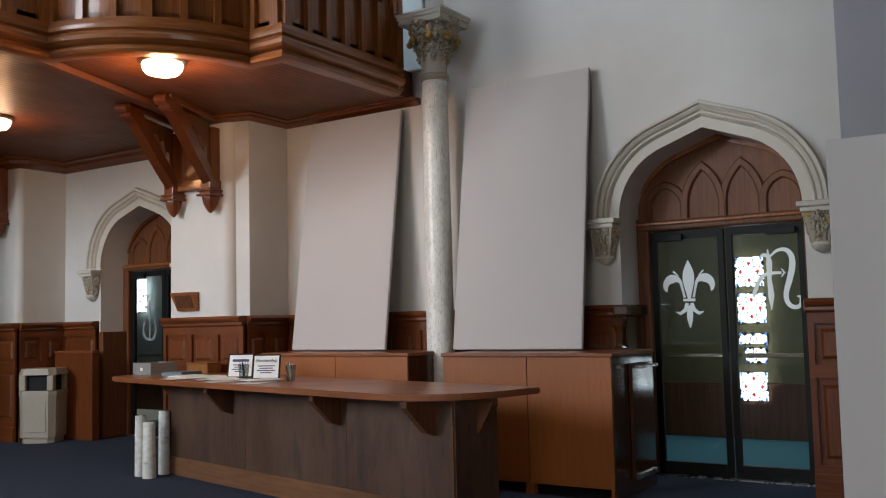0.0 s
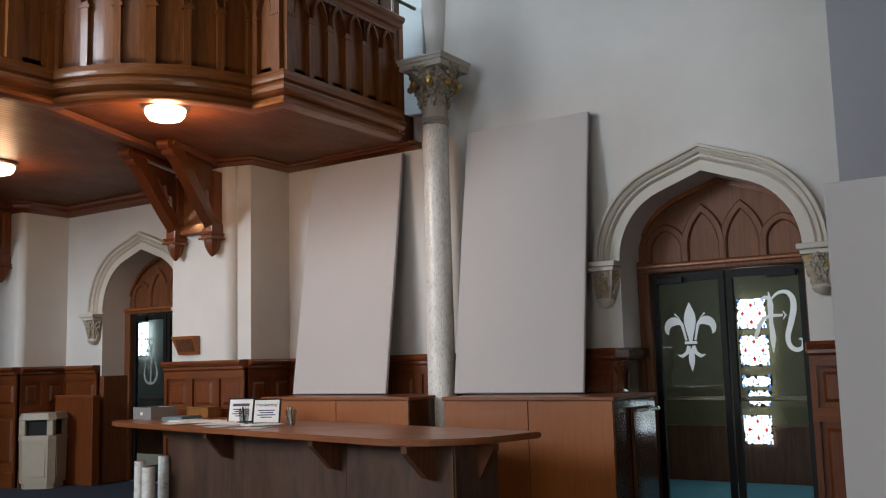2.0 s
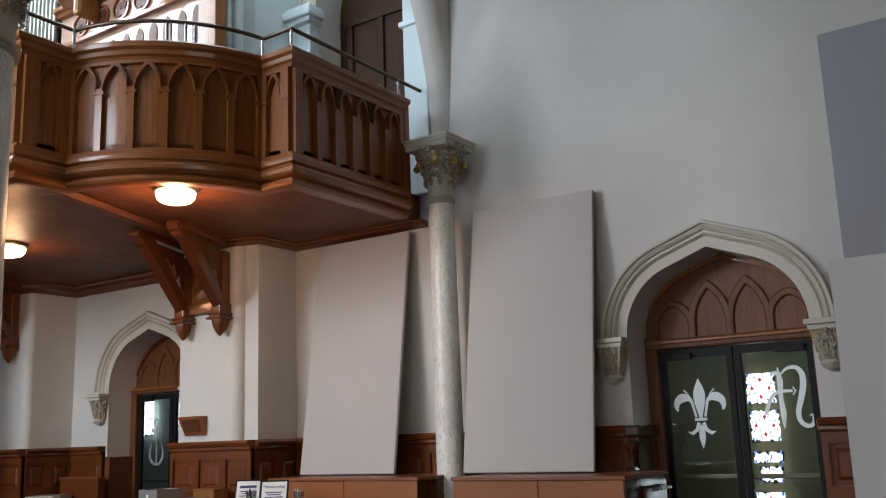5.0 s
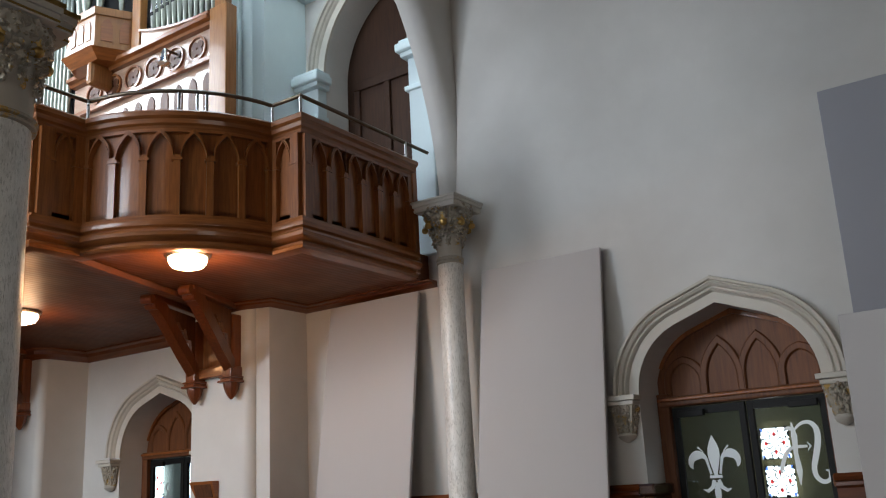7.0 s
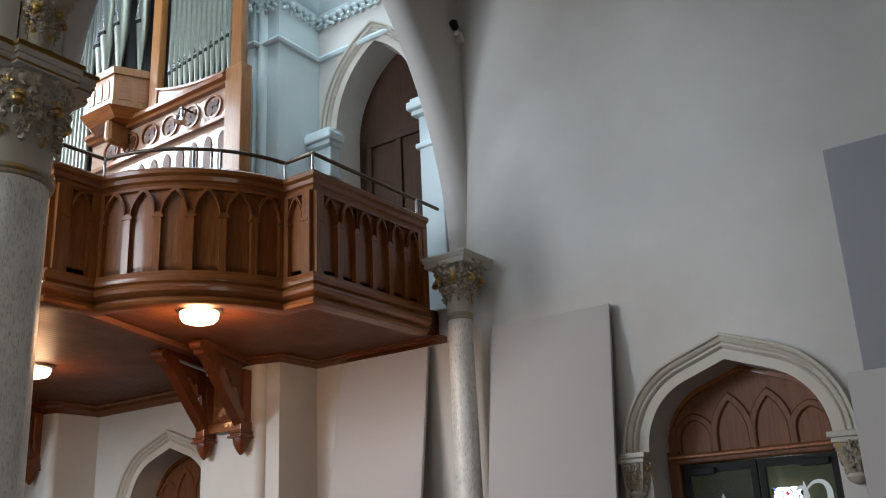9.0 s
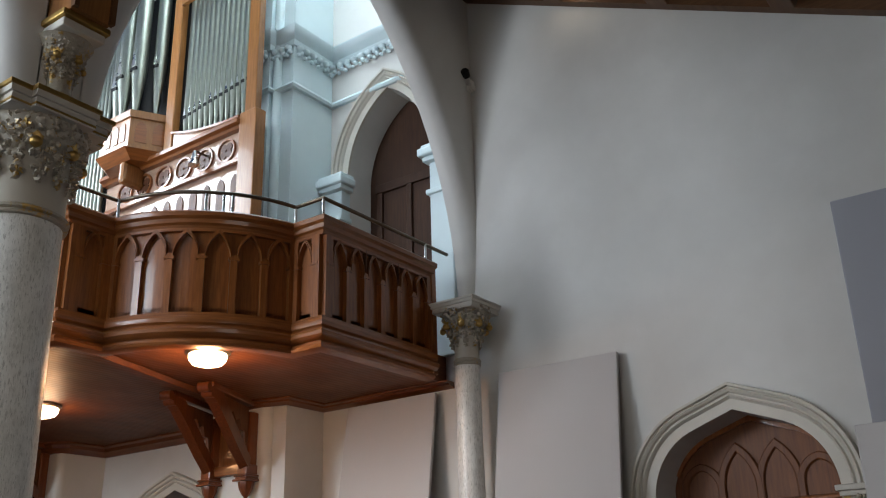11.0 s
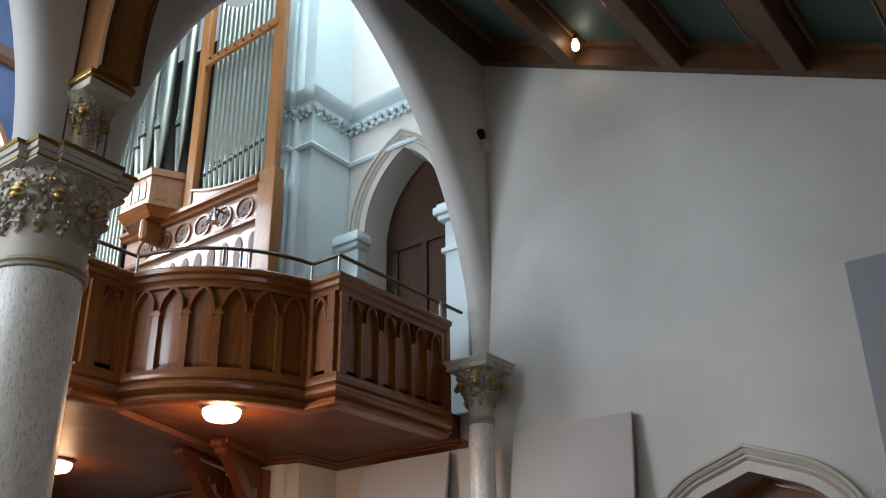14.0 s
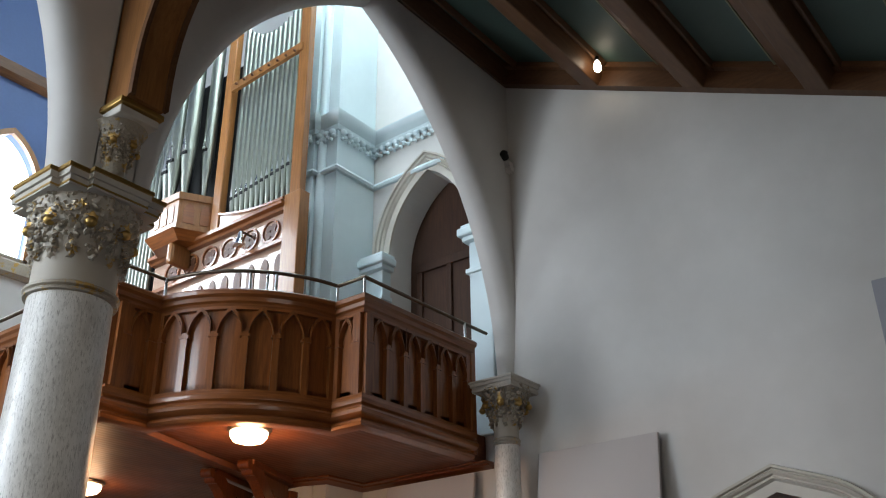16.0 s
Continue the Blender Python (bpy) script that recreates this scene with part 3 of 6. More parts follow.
def leafy(bm, at, r0, r1, z0, z1, leaves, seed, size=1.0):
    """Crowded vine leaves round a bell: a thick upper band, single sprigs below it, stems between."""
    rnd = random.Random(seed)
    span_z = z1 - z0

    def r_at(t):
        return r0 * 0.97 + (r1 - r0) * min(1, max(0, t)) ** 1.7 * 0.86

    def put_leaf(a, t, k, proud):
        r = r_at(t) + proud
        m = Matrix.Translation((at[0] + r * math.cos(a), at[1] + r * math.sin(a), at[2] + z0 + span_z * t)) @ Matrix.Rotation(a, 4, "Z") @ Matrix.Rotation(rnd.uniform(0.0, 0.75), 4, "Y") @ Matrix.Rotation(rnd.uniform(-0.5, 0.5), 4, "Z") @ Matrix.Rotation(rnd.uniform(0, 6.28), 4, "X")
        vine_leaf(bm, m, k * size, 0.020 * size * rnd.uniform(0.6, 1.5), rnd)
    for f, n, k in ((0.97, 30, 0.030), (0.90, 32, 0.034), (0.83, 32, 0.036), (0.76, 32, 0.036), (0.69, 30, 0.036), (0.62, 28, 0.034), (0.55, 26, 0.032), (0.48, 22, 0.028), (0.41, 16, 0.026), (0.33, 11, 0.024)):
        n = round(n * leaves / 9)
        for i in range(n):
            put_leaf(6.283 * (i + rnd.random() * 0.8) / n, f + rnd.uniform(-0.04, 0.04), k * rnd.uniform(0.75, 1.15), size * rnd.uniform(0.008, 0.034))
    sprigs = leaves + 1
    for i in range(sprigs):
        a = 6.283 * (i + 0.5) / sprigs
        for da, t in ((0, 0.24), (-0.07, 0.31), (0.07, 0.32), (0.0, 0.39), (-0.05, 0.46), (0.06, 0.47)):
            put_leaf(a + da, t, 0.030, size * 0.010)
        for t in span(0.28, 0.62, 5):
            r = r_at(t) + 0.006 * size
            bmesh.ops.create_icosphere(bm, subdivisions=1, radius=0.011 * size, matrix=Matrix.Translation((at[0] + r * math.cos(a), at[1] + r * math.sin(a), at[2] + z0 + span_z * t)) @ Matrix.Diagonal((1, 1, 3.0, 1)))
    for i in range(leaves * 9):
        a, t = rnd.uniform(0, 6.283), rnd.uniform(0.55, 1.0)
        r = r_at(t) + 0.024 * size
        bmesh.ops.create_icosphere(bm, subdivisions=1, radius=size * rnd.uniform(0.008, 0.014), matrix=Matrix.Translation((at[0] + r * math.cos(a), at[1] + r * math.sin(a), at[2] + z0 + span_z * t)))


def fruit(at, r, z, n, radius, parent, turn=0.0):
    """Gilded fruit set round a capital, each with a small calyx."""
    for i in range(n):
        a = 2 * math.pi * i / n + turn
        m = Matrix.Translation((at[0] + r * math.cos(a), at[1] + r * math.sin(a), at[2] + z)) @ Matrix.Rotation(a, 4, "Z")
        bm = bmesh.new()
        bmesh.ops.create_icosphere(bm, subdivisions=2, radius=radius, matrix=m @ Matrix.Diagonal((1, 1.1, 0.95, 1)))
        vine_leaf(bm, m @ Matrix.Translation((-radius * 0.1, 0, radius * 0.5)) @ Matrix.Rotation(0.5, 4, "Y"), radius * 1.5, radius * 0.4, random.Random(i))
        smooth(part("gilded_fruit", bm, GOLD, parent, "gilded carved fruit"), 60)


def cross_plan(h, s):
    """Square of half-width h whose middles stand out by s."""
    if not s:
        return [(h, -h), (h, h), (-h, h), (-h, -h)]
    k = h * 0.62
    q = [(h, -k), (h + s, -k), (h + s, k), (h, k), (h, h), (k, h), (k, h + s), (-k, h + s), (-k, h), (-h, h), (-h, k), (-h - s, k), (-h - s, -k), (-h, -k), (-h, -h), (-k, -h), (-k, -h - s), (k, -h - s), (k, -h), (h, -h)]
    return q


def slab(bm, plan, at, z0, z1):
    return prism(bm, plan, lambda u, w, z: (at[0] + u, at[1] + z, at[2] + z0 + (z1 - z0) * w))


def column(at, r, base, neck, top, half, step, label, seed, leaves=9, size=1.0, edge=None):
    ob = thing("column", at, label, "column", "arcade columns", "structure")
    x, y, _ = at
    bm = lathe(bmesh.new(), [(r * 1.55, 0), (r * 1.55, 0.16), (r * 1.35, 0.22), (r * 1.3, 0.30), (r * 1.08, 0.36), (r * 1.02, 0.42), (r * 0.99, neck * 0.55), (r * 0.93, neck)], (x, y, 0), 40)
    smooth(part("shaft", bm, MARBLE, ob, "grey veined marble shaft"), 40)
    bm = lathe(bmesh.new(), [(r * 0.93, neck - 0.012), (r * 1.02, neck - 0.008), (r * 1.04, neck + 0.006), (r * 0.985, neck + 0.016), (r * 1.05, neck + 0.026), (r * 1.06, neck + 0.042), (r * 0.99, neck + 0.055), (r * 0.93, neck + 0.06)], (x, y, 0), 40)
    smooth(part("necking", bm, CARVED, ob, "gilded necking ring"), 40)
    h = top - neck
    bm = lathe(bmesh.new(), [(r * 0.94, neck + 0.05), (r * 0.94, neck + h * 0.3), (r * 1.05, neck + h * 0.55), (r * 1.25, neck + h * 0.78), (half * 0.95, neck + h * 0.855)], (x, y, 0), 40)
    bell = smooth(part("bell", bm, BELL_CREAM, ob, "cream painted bell of the capital"), 50)
    bm = bmesh.new()
    leafy(bm, (x, y, neck), r * 1.0, half * 0.97, 0.10 * h, h * 0.87, leaves, seed, size)
    smooth(part("leaf_carving", bm, CARVED, bell, "carved leaves in cream and gold"), 60)
    fruit((x, y, neck), half * 0.90, h * 0.58, 8, 0.040 * size, bell, 0.39)
    bm = bmesh.new()
    slab(bm, cross_plan(half * 0.90, step), (x, y, 0), top - h * 0.145, top - h * 0.09)
    slab(bm, cross_plan(half * 0.95, step), (x, y, 0), top - h * 0.09, top - h * 0.032)
    slab(bm, cross_plan(half * 0.90, step), (x, y, 0), top - h * 0.175, top - h * 0.157)
    part("abacus", bm, TRIM, ob, "stepped cream abacus")
    bm = slab(bmesh.new(), cross_plan(half * 0.99, step), (x, y, 0), top - h * 0.035, top)
    slab(bm, cross_plan(half * 0.915, step), (x, y, 0), top - h * 0.157, top - h * 0.140)
    part("gilded_fillet" if edge is None else "fillet", bm, edge or GOLD, ob, "edges of the abacus")
    return ob


column((-5.00, 2.6, 0), 0.280, 0, 3.72, 4.48, 0.365, 0.055, "large grey marble column with a gilded leaf capital", 3, 13, 0.95)
column((-5.00, -2.5, 0), 0.280, 0, 3.72, 4.48, 0.365, 0.055, "large grey marble column with a gilded leaf capital", 4, 13, 0.95)
column((-4.875, 7.29, 0), 0.130, 0, 3.69, 4.32, 0.265, 0.0, "slim grey marble column against the white wall", 5, 8, 0.85, TRIM)


def corbel(at, w, h, d, label, seed):
    """A leaf-carved corbel on the wall face; at is the middle of its top."""
    x, y, z = at
    ob = thing("corbel", at, label, "corbel", "carved corbels of the door arches")
    bm = boxed(x - w / 2, x + w / 2, y - d, y + 0.01, z - 0.045, z, bevel=0.008)
    box(bm, x - w * 0.43, x + w * 0.43, y - d * 0.86, y + 0.01, z - 0.085, z - 0.045, bevel=0.01)
    part("cap", bm, TRIM, ob, "moulded cream cap")
    bm = bmesh.new()
    zt, zb = z - 0.085, z - h + 0.055
    hi = [bm.verts.new(p) for p in ((x - w * 0.40, y + 0.01, zt), (x - w * 0.36, y - d * 0.7, zt), (x + w * 0.36, y - d * 0.7, zt), (x + w * 0.40, y + 0.01, zt))]
    lo = [bm.verts.new(p) for p in ((x - w * 0.24, y + 0.01, zb), (x - w * 0.20, y - d * 0.42, zb), (x + w * 0.20, y - d * 0.42, zb), (x + w * 0.24, y + 0.01, zb))]
    for k in range(4):
        bm.faces.new((hi[k], hi[(k + 1) % 4], lo[(k + 1) % 4], lo[k]))
    bm.faces.new(hi)
    bm.faces.new(lo)
    rnd = random.Random(seed)
    for i in range(130):
        s = rnd.random() ** 1.2
        ww, dd = w * (0.44 - 0.17 * s), d * (0.84 - 0.33 * s)
        a = rnd.uniform(-math.pi / 2, math.pi / 2)
        p = (x + ww * math.sin(a), y - dd * max(0.25, math.cos(a)), z - 0.09 - (h - 0.17) * s)
        bmesh.ops.create_icosphere(bm, subdivisions=1, radius=rnd.uniform(0.010, 0.019), matrix=Matrix.Translation(p) @ Matrix.Diagonal((1, 1, 1.5, 1)))
    smooth(part("leaf_carving", bm, CARVED, ob, "carved leaves in cream and gold"), 60)
    bm = lathe(bmesh.new(), [(0.012, -h), (w * 0.22, -h + 0.03), (w * 0.28, -h + 0.06), (w * 0.22, -h + 0.085)], (x, y - d * 0.2, z), 16)
    smooth(part("pendant", bm, TRIM, ob, "cream moulded foot"), 50)
    return ob


for c, z in ((DOOR_C, 2.25), (SIDE_C, 2.16)):
    for s in (-1, 1):
        corbel((c + s * 0.90, W, z), 0.30, 0.40, 0.17, "cream and gold leaf corbel carrying the door arch", int(z * 50) + s)

# wall shaft on the arcade pier and the brace that springs from it
ob = thing("wall_corbel", (XF, 2.68, 4.56), "cream and gold leaf corbel on the arcade pier", "corbel")
x, y = XF, 2.68
smooth(part("bell", lathe(bmesh.new(), [(0.11, 4.55), (0.15, 4.59), (0.10, 4.63), (0.085, 4.69), (0.10, 4.85), (0.17, 5.00), (0.19, 5.02)], (x, y, 0), 28), CARVED, ob, "cream bell"), 50)
bm = bmesh.new()
leafy(bm, (x, y, 4.63), 0.088, 0.165, 0.02, 0.38, 9, 11, 0.6)
smooth(part("leaf_carving", bm, CARVED, ob, "carved leaves in cream and gold"), 60)
fruit((x, y, 4.63), 0.145, 0.24, 6, 0.024, ob, 0.3)
part("abacus", boxed(x - 0.02, x + 0.23, y - 0.155, y + 0.155, 5.02, 5.08, bevel=0.01), TRIM, ob, "grey stone abacus")
part("gilded_fillet", boxed(x - 0.02, x + 0.255, y - 0.175, y + 0.175, 5.085, 5.13, bevel=0.008), GOLD, ob, "gilded edge")

ob = thing("roof_brace", (XF + 0.15, 2.62, 5.13), "curved brown wooden brace rising to the ceiling", "brace")
bm = bmesh.new()
us = span(0, 1, 14)
inner = [(XF - 0.01 + 0.02 * t, 5.13 + 2.95 * t) for t in us]
outer = [(XF + 0.29 + 2.0 * t ** 2.4, 5.13 + 2.1 * t ** 0.85) for t in us]
cols = []
for (xi, zi), (xo, zo) in zip(inner, outer):
    cols.append([bm.verts.new(p) for p in ((xi, 2.54, zi), (xo, 2.54, zo), (xo, 2.82, zo), (xi, 2.82, zi))])
for a, b in zip(cols, cols[1:]):
    for i in range(4):
        j = (i + 1) % 4
        bm.faces.new((a[i], b[i], b[j], a[j]))
bm.faces.new(cols[0])
bm.faces.new(list(reversed(cols[-1])))
smooth(part("rib", bm, HONEY, ob), 30)
for yy in (2.53, 2.80):
    smooth(part("edge_bead", sweep(bmesh.new(), [(xo + 0.008, yy + 0.015, zo) for xo, zo in outer], [(-0.022, -0.012), (0.022, -0.012), (0.022, 0.022), (-0.022, 0.022)], (0, 1, 0)), BEAM, ob, "darker moulded edge"), 30)


# ---------- loft ----------
A, B, C, D = Vector((-5.21, 5.54)), Vector((-5.56, 5.54)), Vector((-6.69, 4.42)), Vector((-6.69, 3.97))
END, FAR = Vector((-5.21, 7.13)), Vector((XL, 3.97))


def bow(n=22, bulge=0.27, p=B, q=C):
    mid, half = (p + q) / 2, (q - p).length / 2
    t = (q - p).normalized()
    out = Vector((-t.y, t.x))
    if out.dot(Vector((1, -1))) < 0:
        out = -out
    r = (half * half + bulge * bulge) / (2 * bulge)
    c, a = mid - out * (r - bulge), math.asin(half / r)
    return [c + r * (out * math.cos(k) + t * math.sin(k)) for k in span(-a, a, n)]


front = [END, A] + bow() + [D, FAR]


def offset(path, d):
    """The path shifted to its right by d."""
    out = []
    for i, p in enumerate(path):
        a = (p - path[i - 1]).normalized() if i else (path[1] - p).normalized()
        b = (path[i + 1] - p).normalized() if i < len(path) - 1 else a
        s0, s1 = Vector((a.y, -a.x)), Vector((b.y, -b.x))
        s = (s0 + s1).normalized()
        out.append(p + s * d / max(0.35, s.dot(s0)))
    return out


# the way END..FAR keeps the loft on its right, so outwards is to the left
flip = lambda prof: [(-o, h) for o, h in prof]
path3 = lambda pts, z: [(p.x, p.y, z) for p in pts]
bm = bmesh.new()
plan = [(p.x, p.y) for p in front] + [(-12.7, 3.97), (-12.7, W), (-5.36, W), (-5.36, 7.13)]
prism(bm, plan, lambda u, w, z: (u, z, SOFF + 0.02 + (FLOOR2 - SOFF - 0.02) * w))
setting(part("loft_floor", bm, SOFFIT), "dark polished boarded underside of the organ loft", "floor")
loft = thing("loft_parapet", (-6.1, 5.0, FLOOR2), "bowed brown oak loft parapet with pointed tracery panels", "parapet", "", "structure")
BASE = [(-0.06, 3.565), (0.015, 3.565), (0.05, 3.577), (0.066, 3.600), (0.058, 3.623), (0.03, 3.630), (0.034, 3.642), (0.075, 3.653), (0.105, 3.677), (0.112, 3.707), (0.10, 3.727), (0.06, 3.733), (0.066, 3.750), (0.09, 3.765), (0.096, 3.796), (0.088, 3.823), (0.05, 3.830), (0.045, 3.865), (-0.06, 3.865)]
CAP = [(-0.08, 4.63), (0.035, 4.63), (0.05, 4.66), (0.075, 4.675), (0.085, 4.71), (0.115, 4.73), (0.12, 4.765), (0.10, 4.785), (-0.10, 4.785), (-0.10, 4.63)]
smooth(part("base_moulding", sweep(bmesh.new(), path3(front, 0), flip(BASE)), OAK_X, loft, "heavy polished base mouldings"), 32)
smooth(part("cap_rail", sweep(bmesh.new(), path3(front, 0), flip(CAP)), OAK_X, loft, "moulded polished cap rail"), 32)
smooth(part("backing", sweep(bmesh.new(), path3(front, 0), [(0.0, 3.85), (0.07, 3.85), (0.07, 4.64), (0.0, 4.64)]), OAK, loft, "plain oak boards behind the tracery"), 32)


def walker(pts):
    """Place on a plan path by length along it, and the way out to its left."""
    lens = [0]
    for a, b in zip(pts, pts[1:]):
        lens.append(lens[-1] + (b - a).length)

    def at(u):
        i = max(k for k in range(len(pts) - 1) if lens[k] <= u + 1e-9) if u > 0 else 0
        d = (pts[i + 1] - pts[i]).normalized()
        return pts[i] + d * (u - lens[i]), Vector((-d.y, d.x))
    return at, lens[-1]


def tracery(pts, count, edge, joints=False):
    """Pointed blind panels along a stretch: stems that fork into arch ribs, with open sunk triangles above the forks."""
    at, total = walker(pts)

    def place(depth0, depth1):
        def f(u, w, z):
            p, o = at(min(max(u, 0.0), total))
            q = p + o * (depth0 + (depth1 - depth0) * w)
            return (q.x, q.y, z)
        return f
    wide = (total - 2 * edge) / count
    z0, z1, spring = 3.86, 4.635, 4.37
    hw = 0.030
    for i in range(count + 1):
        u = edge + wide * i
        lo, hi = (0.0, u + hw) if i == 0 else ((u - hw, total) if i == count else (u - hw, u + hw))
        high = z1 if i in (0, count) else spring + 0.03
        n = max(1, int((hi - lo) / 0.05))
        bm = strip(bmesh.new(), span(lo, hi, n), lambda u: z0, lambda u: high, place(-0.005, 0.046))
        box_u = span(max(0, u - hw - 0.014), min(total, u + hw + 0.014), 1)
        strip(bm, box_u, lambda u: spring - 0.022, lambda u: spring + 0.004, place(-0.005, 0.054))
        smooth(part("mullion", bm, OAK, loft), 30)
        if joints and 0 < i < count and i % 2 == 0:
            part("board_joint", strip(bmesh.new(), [u - 0.003, u + 0.003], lambda u: spring + 0.05, lambda u: z1 - 0.002, place(0.0, 0.047)), DARK, loft)
    for i in range(count):
        c, half = edge + wide * (i + 0.5), wide / 2
        rise = min(0.225, half * 1.9)
        top = pointed(c, half - hw, spring, rise)
        us = arc_us(c, half - hw, 9)
        thick = lambda u, c=c, half=half: 0.040 + 0.030 * (abs(u - c) / half) ** 2
        bm = strip(bmesh.new(), us, top, lambda u: min(z1, top(u) + thick(u)), place(-0.005, 0.044))
        strip(bm, us, lambda u: top(u) - 0.003, lambda u: top(u) + 0.013, place(0.0, 0.052))
        smooth(part("panel_arch", bm, OAK, loft), 30)
        n = max(1, int(wide / 0.05))
        bm = strip(bmesh.new(), span(c - half, c + half, n), lambda u: z1 - 0.028, lambda u: z1, place(-0.005, 0.044))
        smooth(part("top_rail", bm, OAK_X, loft), 30)


tracery([END, A], 6, 0.06, True)
tracery([A, B], 1, 0.06)
tracery(bow(44), 6, 0.05)
tracery([C, D], 1, 0.10)
tracery([D, FAR], 16, 0.06, True)

part("end_post", boxed(-5.36, -5.15, 7.10, 7.18, 3.62, 4.785, bevel=0.012), OAK, loft, "plain oak end post")
# thin steel guard rail on the parapet
rail = thing("guard_rail", (-6.0, 5.0, 4.785), "slim steel guard rail on top of the loft parapet", "rail")
line = offset([Vector((-5.21, 7.5)), A] + bow() + [D, FAR], 0.02)
TUBE = [(0.019 * math.cos(k * math.pi / 4), 0.019 * math.sin(k * math.pi / 4)) for k in range(8)]
smooth(part("hand_rail", sweep(bmesh.new(), path3(line, 5.01), TUBE), BRONZE, rail, "dark steel hand rail"), 60)
inner = bow()
posts = [line[1], line[2], *[inner[round(k * (len(inner) - 1))] + Vector((-0.014, 0.014)) for k in (0.36, 0.43, 0.50)], inner[-1], line[-2], Vector((-8.3, 3.99)), Vector((-10, 3.99)), Vector((-5.22, 7.1))]
for p in posts:
    smooth(part("post", lathe(bmesh.new(), [(0.013, 4.78), (0.013, 5.01)], (p.x, p.y, 0), 12), CHROME, rail, "bright steel post"), 60)

# mouldings under the loft, on wall and pier
UNDER = [(0, 0), (0.03, 0), (0.05, 0.03), (0.09, 0.06), (0.10, 0.10), (0.14, 0.12), (0.14, 0.16), (0, 0.16)]
UNDER_LOW = [(o, 0.42 * h) for o, h in UNDER]
mould("soffit_moulding", [(PX1, W, SOFF - 0.048), (-5.26, W, SOFF - 0.048)], UNDER_LOW, REDOAK_X, "brown moulding where the wall meets the soffit")
mould("soffit_moulding", [(PX0, W, SOFF - 0.048), (PX0, PY, SOFF - 0.048), (PX1 - 0.30, PY, SOFF - 0.048), (PX1, PY + 0.1, SOFF - 0.048), (PX1, W, SOFF - 0.048)], UNDER_LOW, REDOAK_X, "brown moulding round the head of the pier")
mould("soffit_moulding", [(-12.6, 4.0, SOFF - 0.12), (-12.6, PY, SOFF - 0.12), (XL - 0.1, PY, SOFF - 0.12), (XL, PY + 0.1, SOFF - 0.12), (XL, W, SOFF - 0.12), (PX0, W, SOFF - 0.12)], UNDER, REDOAK_X, "brown moulding along the end wall")
ob = part("soffit_beam", sweep(bmesh.new(), [(-6.75, 4.05, 3.585), (-7.75, PY, 3.585)], [(-0.06, 0), (0.06, 0), (0.09, 0.045), (-0.09, 0.045)]), SOFFIT)
setting(ob, "brown beam under the loft from parapet to pier", "beam")


# brackets that carry the loft on the pier, turned towards its bow
def bracket(at, label):
    """A post on a pendant foot with a slanting strut; at has the wall in y = 0, facing -y."""
    ob = thing("bracket", at @ Vector((0, 0, 2.62)), label, "bracket", "loft brackets")
    m = at @ Matrix.Translation((0, -0.09, 0)) @ Matrix.Rotation(math.radians(23), 4, "Z")

    def placed(bm):
        bmesh.ops.transform(bm, matrix=at, verts=bm.verts)
        return bm

    def turned(bm):
        bmesh.ops.transform(bm, matrix=m, verts=bm.verts)
        return bm
    part("wall_post", placed(boxed(-0.06, 0.06, -0.13, 0.0, 2.90, 3.52, bevel=0.018)), REDOAK, ob, "chamfered upright post")
    bm = lathe(bmesh.new(), [(0.012, 2.60), (0.045, 2.64), (0.075, 2.70), (0.088, 2.76), (0.088, 2.775)], (0, -0.09, 0), 8)
    smooth(part("drop_foot", placed(bm), REDOAK, ob, "faceted pendant foot"), 20)
    bm = boxed(-0.105, 0.105, -0.20, 0.0, 2.775, 2.80, bevel=0.008)
    box(bm, -0.085, 0.085, -0.175, 0.0, 2.80, 2.825, bevel=0.008)
    box(bm, -0.098, 0.098, -0.19, 0.0, 2.825, 2.845, bevel=0.008)
    box(bm, -0.075, 0.075, -0.165, 0.0, 2.845, 2.95, bevel=0.012)
    part("foot_moulding", placed(bm), REDOAK, ob, "stepped moulding over the foot")
    lower = [(-0.06, 2.90), (-0.30, 3.05), (-0.60, 3.26), (-0.88, 3.45), (-0.97, 3.49)]
    upper = [(-0.97, 3.60), (-0.80, 3.60), (-0.50, 3.37), (-0.22, 3.16), (-0.03, 3.02)]
    part("strut", turned(prism(bmesh.new(), lower + upper, lambda u, w, z: (-0.055 + 0.11 * w, u, z))), REDOAK, ob, "slanting strut")
    bm = bmesh.new()
    for u, z, r in ((-0.98, 3.545, 0.062), (-1.08, 3.575, 0.050)):
        bmesh.ops.create_cone(bm, cap_ends=True, segments=18, radius1=r, radius2=r, depth=0.12, matrix=Matrix.Translation((0, u, z)) @ Matrix.Rotation(math.pi / 2, 4, "Y"))
    smooth(part("scroll_end", turned(bm), REDOAK, ob, "carved scroll at the strut head"), 40)
    part("head", turned(boxed(-0.06, 0.06, -1.0, 0.0, 3.58, 3.645, bevel=0.010)), REDOAK, ob)
    web = [(-0.05, 3.10), (-0.05, 3.56), (-0.72, 3.56)] + [(-0.66, 3.49), (-0.58, 3.50), (-0.52, 3.42), (-0.43, 3.45), (-0.36, 3.37), (-0.27, 3.40), (-0.22, 3.29), (-0.14, 3.29), (-0.12, 3.18)]
    part("cusped_web", turned(prism(bmesh.new(), web, lambda u, w, z: (-0.018 + 0.036 * w, u, z))), OAK_DULL, ob, "cusped web between strut and post")
    return ob


